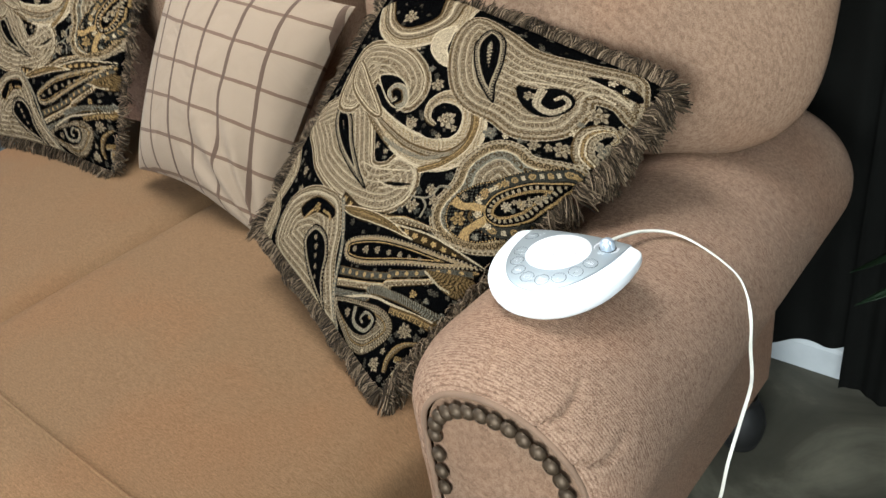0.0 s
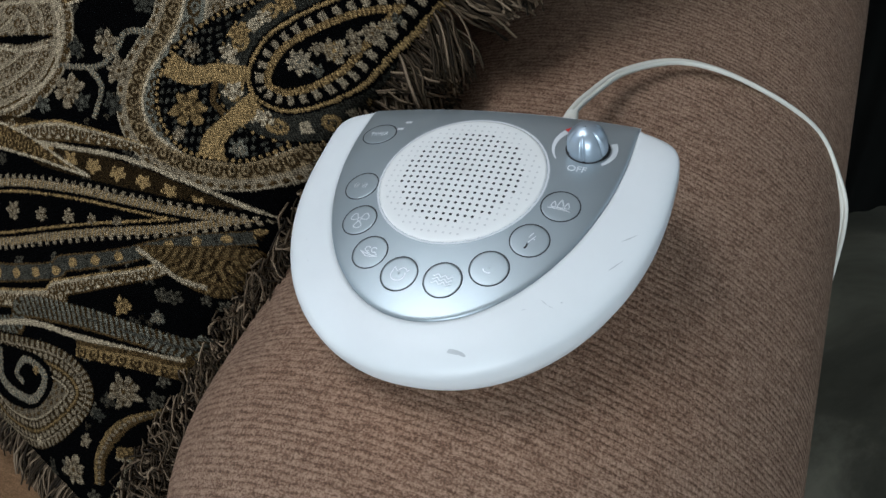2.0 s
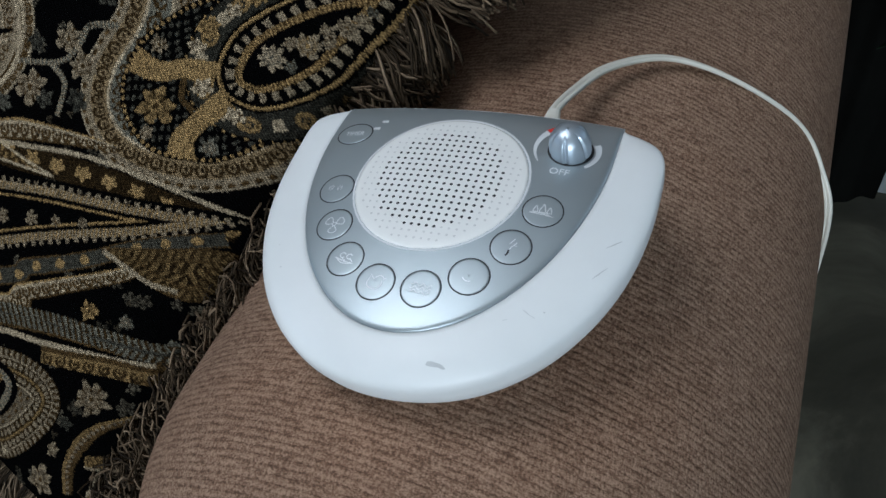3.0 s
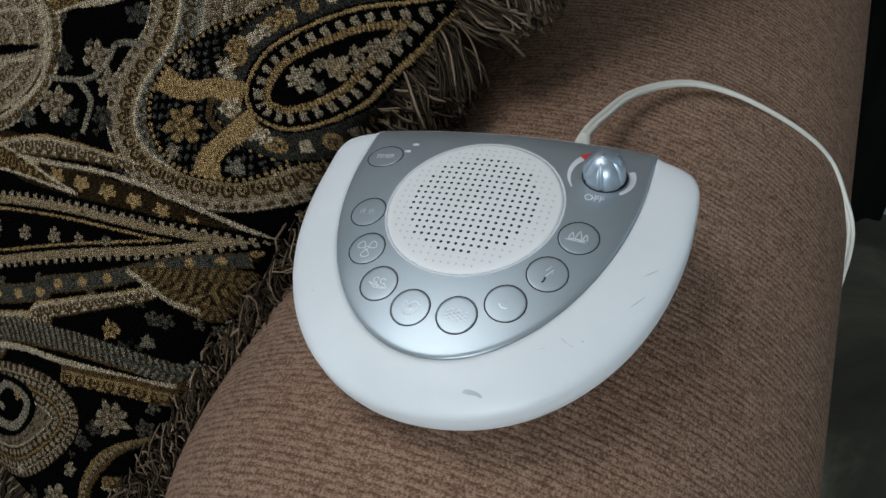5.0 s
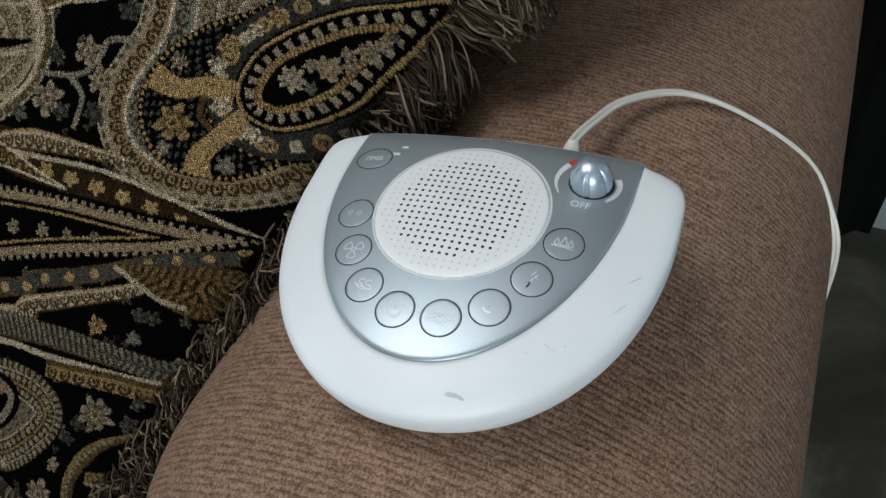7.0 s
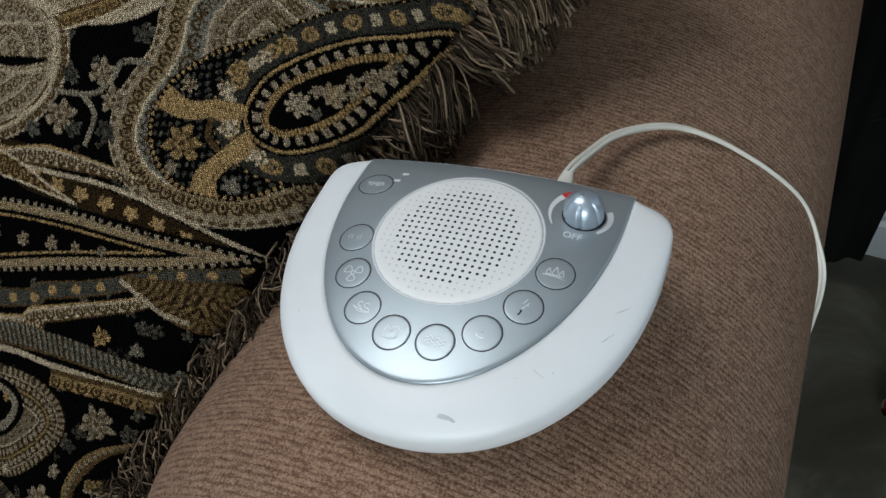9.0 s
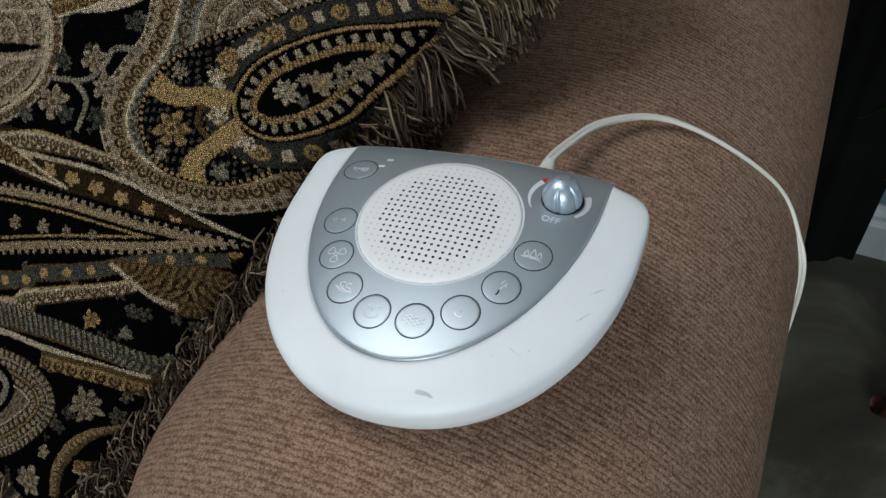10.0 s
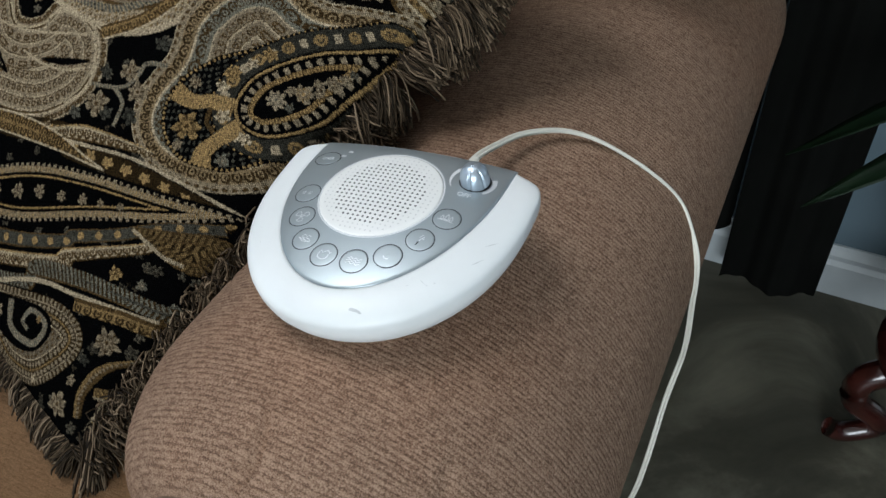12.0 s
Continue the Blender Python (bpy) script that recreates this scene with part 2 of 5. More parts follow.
def boxes(name, spans, material):
    bm = bmesh.new()
    for lo, hi in spans:
        got = bmesh.ops.create_cube(bm, size=1.0)["verts"]
        for v in got:
            v.co = Vector([lo[i] + (v.co[i] + 0.5) * (hi[i] - lo[i]) for i in range(3)])
    me = bpy.data.meshes.new(name)
    bm.to_mesh(me)
    bm.free()
    me.materials.append(material)
    return me


# side window opening y -1.5..0.9, front window opening x -0.21..1.65
SW, FW = (-1.5, 0.9, 0.45, 2.25), (-0.21, 1.65, 0.7, 2.2)
walls = {
    "wall_north": [((X0 - 0.15, Y1, 0), (0.2, Y1 + 0.12, TOP)), ((1.24, Y1, 0), (X1 + 0.15, Y1 + 0.12, TOP)), ((0.2, Y1, 2.1), (1.24, Y1 + 0.12, TOP))],
    "wall_east": [((X1, Y0, 0), (X1 + 0.12, Y1, TOP))],
    "wall_west": [((X0 - 0.12, Y0, 0), (X0, SW[0], TOP)), ((X0 - 0.12, SW[1], 0), (X0, Y1, TOP)),
                  ((X0 - 0.12, SW[0], 0), (X0, SW[1], SW[2])), ((X0 - 0.12, SW[0], SW[3]), (X0, SW[1], TOP))],
    "wall_south": [((X0, Y0 - 0.12, 0), (FW[0], Y0, TOP)), ((FW[1], Y0 - 0.12, 0), (X1, Y0, TOP)),
                   ((FW[0], Y0 - 0.12, 0), (FW[1], Y0, FW[2])), ((FW[0], Y0 - 0.12, FW[3]), (FW[1], Y0, TOP))],
}
for name, spans in walls.items():
    tagged(new(name, boxes(name, spans, WALL)), "painted blue-grey room wall", "wall", kind="structure")

# unseen windows, added as frames for the two fill lamps
w1 = thing("added_window_1", (X0 - 0.06, -0.3, SW[2]), "unseen tall white-framed side window, added for fill light", "window", kind="structure")
part("window_frame", boxes("window_frame", [((X0 - 0.09, SW[0], SW[2]), (X0 - 0.03, SW[0] + 0.06, SW[3])), ((X0 - 0.09, SW[1] - 0.06, SW[2]), (X0 - 0.03, SW[1], SW[3])),
     ((X0 - 0.09, SW[0] + 0.06, SW[2]), (X0 - 0.03, SW[1] - 0.06, SW[2] + 0.06)), ((X0 - 0.09, SW[0] + 0.06, SW[3] - 0.06), (X0 - 0.03, SW[1] - 0.06, SW[3]))], TRIM), w1, local=False)
w2 = thing("added_window_2", (0.72, Y0 - 0.06, FW[2]), "unseen white-framed front window, added for fill light", "window", kind="structure")
part("window_frame", boxes("window_frame", [((FW[0], Y0 - 0.09, FW[2]), (FW[0] + 0.06, Y0 - 0.03, FW[3])), ((FW[1] - 0.06, Y0 - 0.09, FW[2]), (FW[1], Y0 - 0.03, FW[3])),
     ((FW[0] + 0.06, Y0 - 0.09, FW[2]), (FW[1] - 0.06, Y0 - 0.03, FW[2] + 0.06)), ((FW[0] + 0.06, Y0 - 0.09, FW[3] - 0.06), (FW[1] - 0.06, Y0 - 0.03, FW[3]))], TRIM), w2, local=False)

d1 = thing("door_1", (0.72, Y1 + 0.06, 0.0), "white-framed glazed garden door", "door", kind="structure")
part("door_frame", boxes("door_frame", [((0.2, Y1 + 0.03, 0.0), (0.28, Y1 + 0.09, 2.1)), ((1.16, Y1 + 0.03, 0.0), (1.24, Y1 + 0.09, 2.1)), ((0.28, Y1 + 0.03, 2.02), (1.16, Y1 + 0.09, 2.1)),
     ((0.28, Y1 + 0.03, 0.0), (1.16, Y1 + 0.09, 0.12))], TRIM), d1, local=False)

# added fixture round the overhead lamp, never in view; its glass glows
GLOW, glow_tree, glow_bsdf = nodes("added_lamp_glass")
glow_bsdf.inputs["Base Color"].default_value = (0.9, 0.92, 0.95, 1)
glow_bsdf.inputs["Emission Color"].default_value = (0.94, 0.975, 1.0, 1)
glow_bsdf.inputs["Emission Strength"].default_value = 3.0
fixture = thing("added_ceiling_light", (LAMP_X, LAMP_Y, TOP), "unseen wide round ceiling light, added for light from above", "ceiling light")
circle = np.linspace(0, 2 * math.pi, 40, endpoint=False)
part("rim", loft("rim", [[(LAMP_X + r * math.cos(a), LAMP_Y + r * math.sin(a), z) for a in circle] for r, z in ((0.60, TOP - 0.001), (0.605, TOP - 0.03), (0.59, TOP - 0.045), (0.57, TOP - 0.045))], TRIM), fixture, local=False)
part("diffuser", loft("diffuser", [[(LAMP_X + r * math.cos(a), LAMP_Y + r * math.sin(a), z) for a in circle] for r, z in ((0.575, TOP - 0.04), (0.52, TOP - 0.06), (0.38, TOP - 0.078), (0.17, TOP - 0.086), (0.005, TOP - 0.088))], GLOW, cap_end=True), fixture, local=False)

# baseboard with a stepped profile along the back wall
prof = [(0, 0), (-0.016, 0), (-0.016, 0.058), (-0.012, 0.066), (-0.012, 0.074), (-0.006, 0.082), (-0.004, 0.088), (0, 0.088)]
bb = loft("baseboard", [[(x, Y1 + dy, dz) for dy, dz in prof] for x in (X0, 0.2)], BOARD_SHADED, cap_start=True, cap_end=True, smooth=False)
tagged(new("baseboard", bb), "white moulded baseboard along the wall", "baseboard", kind="structure")


# ---- the sofa ----
CZ, B_ARM, Y_FRONT, ROUND = 0.521, 0.119, 0.463, 0.035


PLEATS = (1.78, 0.93, 0.42)


def arm_section(y, shrink=0.0, count=400, lean=0.0):
    """Rolled arm across its length: inner side, round top, outer side tucked under."""
    d = (0.72 - y) * 0.020 + 0.005
    cx, a, b = -0.419 + d / 2 + lean, 0.142 + d / 2 - shrink - lean, B_ARM - shrink - 0.3 * lean
    ring = [(cx - a, y, z) for z in (0.10, 0.22, 0.34, 0.44, 0.453, 0.466, 0.479, 0.492, 0.506)]
    ring += [(cx + a * math.cos(th), y, CZ + b * math.sin(th)) for th in np.linspace(math.pi, -1.15, count)]
    ring += [(cx + 0.03, y, 0.405), (cx + 0.03, y, 0.10)]
    return ring


sofa = thing("sofa", (-1.25, 0.75, 0.0), "tan-brown chenille sofa with rolled arms and nailhead trim", "sofa")
rings = []
for k in np.linspace(0, 1, 12):
    ang = k * math.pi / 2
    rings.append(arm_section(Y_FRONT + 0.092 * (1 - math.cos(ang)), ROUND * (1 - math.sin(ang)), lean=0.011 * (1 - math.sin(ang))))
for y in np.linspace(0.56, 1.15, 60):
    rings.append(arm_section(y))
for k in np.linspace(0.1, 1, 10):
    ang = k * math.pi / 2
    rings.append(arm_section(1.15 + 0.065 * math.sin(ang), 0.065 * (1 - math.cos(ang))))
rnd = random.Random(4)
front = rings[:9]
for n_ring, ring in enumerate(front):
    for k, (x, y, z) in enumerate(ring):
        th = math.atan2(z - CZ, x + 0.405)
        dip = sum(math.exp(-((th - p - 0.05 * math.sin(n_ring * 0.9)) / 0.022) ** 2) for p in PLEATS) * 0.0075 * math.sin(math.pi * (n_ring + 1) / 10)
        ring[k] = (x - dip * math.cos(th), y, z - dip * math.sin(th))
rings = [[(x, y, z + 0.0012 * noise.noise(Vector((x * 14, y * 14, z * 14)))) for x, y, z in r] for r in rings]
part("arm", loft("arm", rings, CHENILLE, closed=False, flip=True, cap_end=True), sofa, "rolled arm in ribbed brown chenille", local=False)

# front facing of the arm: a padded panel inside a welt, ringed with nailheads
edge = arm_section(Y_FRONT + 0.004, ROUND + 0.003, lean=0.011)
cx0 = sum(p[0] for p in edge) / len(edge)
facing = [[(cx0 + (x - cx0) * s, y - 0.007 * (1 - s ** 4), 0.44 + (z - 0.44) * s) for x, y, z in edge] for s in (1.0, 0.93, 0.8, 0.5, 0.02)]
part("front_facing", loft("front_facing", facing, BACKING, closed=False, flip=False), sofa, "padded flat facing of the arm", local=False)
part("welt", tube("welt", arm_section(Y_FRONT, ROUND - 0.001, lean=0.011)[2:-1], 0.0035, PIPING), sofa, "stitched welt round the facing", local=False)


def nail_mesh():
    rings = [[(0.0095 * math.cos(p) * math.cos(a), -0.0072 * math.sin(p), 0.0095 * math.cos(p) * math.sin(a)) for a in np.linspace(0, 2 * math.pi, 14, endpoint=False)]
             for p in np.linspace(0, 1.5, 7)]
    return loft("nailhead", rings, BRASS, cap_end=True, flip=True)


NAIL = nail_mesh()
arch = arm_section(Y_FRONT - 0.004, ROUND + 0.0175, lean=0.011)[3:-2]
run, last = 0.0, None
for p in arch:
    p = Vector(p)
    if last is None or (p - last).length >= 0.0168:
        ob = part("nailhead", NAIL, sofa, "domed antique-brass nailhead" if last is None else "", local=False)
        ob.matrix_basis = Matrix.Translation(p) @ pose(0, 0, 0, rnd.uniform(-6, 6), 0, rnd.uniform(-6, 6))
        last = p

# outer side panel, deck, back frame, feet
part("side_panel", box("side_panel", (-0.44, 0.50, 0.115), (-0.372, 1.165, 0.43), CHENILLE, 0.012), sofa, local=False)
part("base", box("base", (-2.3, 0.24, 0.11), (-0.56, 1.2, 0.31), CHENILLE, 0.015), sofa, local=False)
part("back_frame", soft_box("back_frame", (-2.3, 1.04, 0.11), (-0.40, 1.2, 0.86), 0.06, CHENILLE), sofa, local=False)
foot = [[(-0.396 + r * math.cos(a), 1.105 + r * math.sin(a), z) for a in np.linspace(0, 2 * math.pi, 20, endpoint=False)]
        for r, z in ((0.018, 0.0), (0.03, 0.004), (0.039, 0.03), (0.042, 0.055), (0.037, 0.08), (0.028, 0.10), (0.024, 0.115))]
part("foot", loft("foot", foot, BLACK, cap_start=True, cap_end=True), sofa, "round black bun foot", local=False)


def seat_cushion(x0, x1, top, label):
    c = thing("seat_cushion", ((x0 + x1) / 2, 0.56, 0.31), label, "cushion", "seat cushions")
    part("cover", soft_box("cover", (x0, 0.14, 0.312), (x1, 0.93, top), 0.04, SEATING_SHADED, puff=0.014, cuts=24), c, local=False)
    z = top + 0.010
    part("welt", tube("welt", spline([(x0 + 0.02, 0.228, z - 0.0085), (x0 + 0.15, 0.225, z - 0.003), ((x0 + x1) / 2, 0.223, z - 0.002), (x1 - 0.15, 0.225, z - 0.003), (x1 - 0.02, 0.228, z - 0.0085)], 24), 0.0028, SEATING_SHADED), c, "sewn front seam", local=False)
    part("welt", tube("welt", spline([(x0 + 0.012, 0.2, top - 0.0135), (x0 + 0.010, 0.5, top - 0.011), (x0 + 0.012, 0.86, top - 0.0135)], 24), 0.0034, PIPING), c, "piped side seam", local=False)
    return c


seat_cushion(-1.266, -0.535, 0.484, "wide tan chenille seat cushion beside the arm")
seat_cushion(-2.0, -1.272, 0.474, "tan chenille seat cushion at the sofa's middle")


def puffy(name, x0, x1, z0, z1, thick, material, power=3.4, n=44):
    """A loose cushion with softly rounded corners, full in the middle and thin at its seam."""
    a, b, cx, cz = (x1 - x0) / 2, (z1 - z0) / 2, (x0 + x1) / 2, (z0 + z1) / 2
    rings = []
    for ang in np.linspace(-math.pi / 2, math.pi / 2, n):
        r, h = math.cos(ang) ** 0.75, math.sin(ang)
        ring = []
        for th in np.linspace(0, 2 * math.pi, 96, endpoint=False):
            c, s_ = math.cos(th), math.sin(th)
            k = (abs(c) ** power + abs(s_) ** power) ** (-1 / power)
            x, z = cx + a * r * k * c, cz + b * r * k * s_
            ring.append((x, -thick / 2 * h * (1 - 0.12 * r) + 0.004 * noise.noise(Vector((x * 9, h * 2, z * 9))), z))
        rings.append(ring)
    return loft(name, rings, material, cap_start=True, cap_end=True)


def back_cushion(x0, x1, label):
    c = thing("back_cushion", ((x0 + x1) / 2, 0.99, 0.61), label, "cushion", "back cushions")
    me = puffy("cover", x0, x1, 0.0, 0.46, 0.2, BACKING)
    me.transform(pose(0, 0.985, 0.608, -10))
    part("cover", me, c, local=False)
    return c


back_cushion(-1.05, -0.29, "plump tan chenille back cushion over the arm's end")
back_cushion(-1.8, -1.06, "plump tan chenille back cushion behind the pillows")


# ---- scatter pillows ----
class Quilt:
    """A stuffed pillow over four corners: low, right, top, left; it swells from its seams."""

    def __init__(self, low, right, top, left, swell, back=0.06, pinch=0.03, belly=0.0):
        self.q = [np.array(p, float) for p in (low, right, top, left)]
        self.swell, self.back, self.pinch, self.belly = swell, back, pinch, belly
        b, r, t, l = self.q
        n = np.cross(t - b, l - r)
        self.n = n / np.linalg.norm(n)
        if self.n[2] < 0:
            self.n = -self.n

    def at(self, u, v, side=1):
        u, v = np.asarray(u, float), np.asarray(v, float)
        b, r, t, l = self.q
        # seams draw in between the corners
        uu = u + self.pinch * (1 - 2 * u) * 4 * v * (1 - v)
        vv = v + self.pinch * (1 - 2 * v) * 4 * u * (1 - u) - self.belly * (1 - v) ** 3 * 12.2 * u ** 4 * (1 - u)
        base = ((1 - uu) * (1 - vv))[..., None] * b + (uu * (1 - vv))[..., None] * r + (uu * vv)[..., None] * t + ((1 - uu) * vv)[..., None] * l
        h = (np.clip(4 * u * (1 - u), 0, 1) ** 0.45) * (np.clip(4 * v * (1 - v), 0, 1) ** 0.45)
        lift = self.swell * h if side > 0 else -self.back * h
        return base + lift[..., None] * self.n


def cloth(name, quilt, n, material, side=1, paint=None):
    """One face of a pillow as a fine grid; paint gives colours and relief from the place on the cloth."""
    g = np.linspace(0, 1, n)
    U, V = np.meshgrid(g, g, indexing="ij")
    P = quilt.at(U, V, side)
    cols = None
    if paint:
        cols, rise = paint(U, V)
        P = P + rise[..., None] * quilt.n
    me = bpy.data.meshes.new(name)
    me.vertices.add(n * n)
    me.vertices.foreach_set("co", P.reshape(-1).astype(np.float32))
    idx = np.arange(n * n).reshape(n, n)
    quads = np.stack([idx[:-1, :-1], idx[1:, :-1], idx[1:, 1:], idx[:-1, 1:]], -1).reshape(-1, 4)
    if side < 0:
        quads = quads[:, ::-1]
    k = len(quads)
    me.loops.add(4 * k)
    me.polygons.add(k)
    me.loops.foreach_set("vertex_index", quads.reshape(-1).astype(np.int32))
    me.polygons.foreach_set("loop_start", np.arange(0, 4 * k, 4, dtype=np.int32))
    me.update(calc_edges=True)
    me.polygons.foreach_set("use_smooth", np.ones(k, bool))
    uv = me.uv_layers.new(name="cloth")
    flat = np.stack([U, V], -1).reshape(-1, 2)
    uv.data.foreach_set("uv", flat[quads.reshape(-1)].reshape(-1).astype(np.float32))
    if cols is not None:
        ca = me.color_attributes.new("yarn", "FLOAT_COLOR", "POINT")
        rgba = np.concatenate([cols.reshape(-1, 3), np.ones((n * n, 1))], 1)
        ca.data.foreach_set("color", rgba.reshape(-1).astype(np.float32))
    me.materials.append(material)
    return me


def fringe(name, quilt, material, per_edge=40, length=(0.04, 0.04, 0.04, 0.026), seed=1, droop=0.5, tucked=()):
    """Brush fringe round the seam: tufts of soft yarn that leave the seam together, swell and bend over, with blunt ends.
    Along a tucked seam the yarn is short, curly and pressed into the crease and over it."""
    r = np.random.RandomState(seed)
    c = sum(quilt.q) / 4
    verts, faces = [], []
    knots = 58
    edges = [lambda s: (s, 0 * s), lambda s: (1 + 0 * s, s), lambda s: (1 - s, 1 + 0 * s), lambda s: (0 * s, 1 - s)]
    steps = np.linspace(0, 1, 8)
    for e in range(4):
        for knot in range(knots):
            sway = r.normal(0, 1, 6)
            mid = (knot + 0.5 + 0.25 * sway[5]) / knots
            low = e in tucked and 0.06 < mid < 0.45
            p0 = quilt.at(*edges[e](np.array(min(max(mid, 0.0), 1.0))))
            along = quilt.at(*edges[e](np.array(min(mid + 0.01, 1.0)))) - quilt.at(*edges[e](np.array(max(mid - 0.01, 0.0))))
            pitch = np.linalg.norm(along) / 0.02 / knots
            along /= np.linalg.norm(along)
            out = np.cross(along, quilt.n)
            if out @ (p0 - c) < 0:
                out = -out
            for _ in range(int(per_edge * (1.5 if low else 1.0))):
                a, b = r.normal(0, 0.36), r.normal(0, 1)
                p = p0 + along * (pitch * 0.9 * a) - out * 0.004
                if low:
                    d = out * r.uniform(0.5, 1.4) + along * (0.7 * sway[0] + r.normal(0, 0.7)) + quilt.n * (0.55 + 0.3 * sway[1] + r.normal(0, 0.5))
                    ln = length[e] * r.uniform(0.45, 1.0)
                    over = np.array([0, 0, -0.7]) - quilt.n * 0.35
                    loose, turn = 0.9, r.uniform(4.0, 9.0)
                    p = p + quilt.n * r.uniform(-0.004, 0.006) - out * r.uniform(-0.006, 0.008)
                else:
                    d = out + along * (0.20 * sway[0] + 0.5 * a + r.normal(0, 0.05)) + quilt.n * (0.45 + 0.16 * sway[1] + 0.13 * b)
                    ln = length[e] * (1.0 + 0.07 * sway[3]) * r.uniform(0.86, 1.04)
                    over = np.array([0, 0, -droop]) - quilt.n * 0.45
                    loose, turn = 0.13, 3.4 + 0.5 * sway[1] + r.normal(0, 0.2)
                    p = p + quilt.n * (0.0022 * b)
                d /= np.linalg.norm(d)
                curl = along * (0.45 * sway[2] - 0.35 * a) + over + quilt.n * r.normal(0, 0.08)
                kink = along * (r.normal(0, loose) + 0.5 * sway[4]) + quilt.n * (r.normal(0, loose) + 0.4 * sway[3])
                frizz = (along * r.normal(0, 1) + quilt.n * r.normal(0, 1)) * (0.0024 if low else 0.0011)
                beat, phase = r.uniform(5.0, 10.0), r.uniform(0, 6.28)
                wid = (0.0006 if low else 0.00072) * r.uniform(0.8, 1.25)
                a1 = np.cross(d, quilt.n)
                a1 /= np.linalg.norm(a1) + 1e-9
                a2 = np.cross(d, a1)
                k = len(verts)
                for i, f in enumerate(steps):
                    q = p + d * (ln * f) + curl * (ln * f * f * 0.6) + kink * (ln * math.sin(f * turn) * 0.17 * f) + frizz * (math.sin(f * beat + phase) * f ** 0.5)
                    w = wid * (0.8, 0.95, 1.0, 1.05, 1.0, 1.05, 1.1, 1.0)[i]
                    verts += [q + a1 * w, q - a1 * w * 0.5 + a2 * w * 0.87, q - a1 * w * 0.5 - a2 * w * 0.87]
                for i in range(7):
                    for j in range(3):
                        faces.append((k + 3 * i + j, k + 3 * i + (j + 1) % 3, k + 3 * i + 3 + (j + 1) % 3, k + 3 * i + 3 + j))
                faces.append((k + 21, k + 22, k + 23))
    return mesh_of(name, verts, faces, material)


def fringe_yarn():
    m, t, b = nodes("fringe_yarn")
    g = add(t, "NewGeometry")
    col = ramp(t, g.outputs["Random Per Island"], [(0.0, (0.011, 0.007, 0.004)), (0.4, (0.036, 0.024, 0.013)), (0.72, (0.105, 0.072, 0.044)), (1.0, (0.25, 0.18, 0.118))])
    t.links.new(col, b.inputs["Base Color"])
    b.inputs["Roughness"].default_value = 0.8
    b.inputs["Specular IOR Level"].default_value = 0.15
    return m


FRINGE = fringe_yarn()


def tapestry():
    """Woven yarn: the colour of each yarn is kept on the cloth; a fine weave and loose fibres break it up."""
    m, t, b = nodes("tapestry")
    ca = add(t, "VertexColor", layer_name="yarn")
    uv = coords(t, (1, 1, 1), "UV")
    sep = add(t, "SeparateXYZ")
    t.links.new(uv, sep.inputs[0])
    wob = noise_of(t, uv, 60.0, 2.0)
    a = maths(t, "SINE", maths(t, "MULTIPLY", maths(t, "ADD", sep.outputs[0], maths(t, "MULTIPLY", wob, 0.004)), 2 * math.pi * 330))
    c = maths(t, "SINE", maths(t, "MULTIPLY", maths(t, "ADD", sep.outputs[1], maths(t, "MULTIPLY", wob, 0.004)), 2 * math.pi * 260))
    weave = maths(t, "ADD", maths(t, "MULTIPLY", maths(t, "MULTIPLY", a, c), 0.5), 0.5)
    fib = noise_of(t, coords(t, (900, 350, 1), "UV"), 1.0, 3.0, 0.6)
    wear = noise_of(t, uv, 9.0, 4.0)
    col = mixed(t, maths(t, "MULTIPLY", weave, 0.6), ca.outputs["Color"], (0.004, 0.004, 0.004))
    col = mixed(t, 0.8, col, ramp(t, fib, [(0.33, (0.22, 0.22, 0.22)), (0.66, (1.85, 1.85, 1.82))]), "MULTIPLY")
    col = mixed(t, maths(t, "MULTIPLY", wear, 0.35), col, (0.5, 0.46, 0.42), "MULTIPLY")
    t.links.new(col, b.inputs["Base Color"])
    b.inputs["Roughness"].default_value = 0.82
    b.inputs["Specular IOR Level"].default_value = 0.0
    bump(t, b, maths(t, "ADD", weave, fib), 0.6, 0.001)
    return m


TAPESTRY = tapestry()
PILLOW_BACK = plain("pillow_back", (0.05, 0.042, 0.035), 0.9, vary=0.3, fine=800, relief=0.0006)

# the tapestry's design, in centimetres on the cloth, woven motif by motif
K, G, D = np.array([0.0006, 0.0006, 0.0008]), np.array([0.30, 0.192, 0.082]), np.array([0.075, 0.045, 0.018])
T, C, S = np.array([0.25, 0.194, 0.128]), np.array([0.46, 0.365, 0.245]), np.array([0.105, 0.098, 0.076])


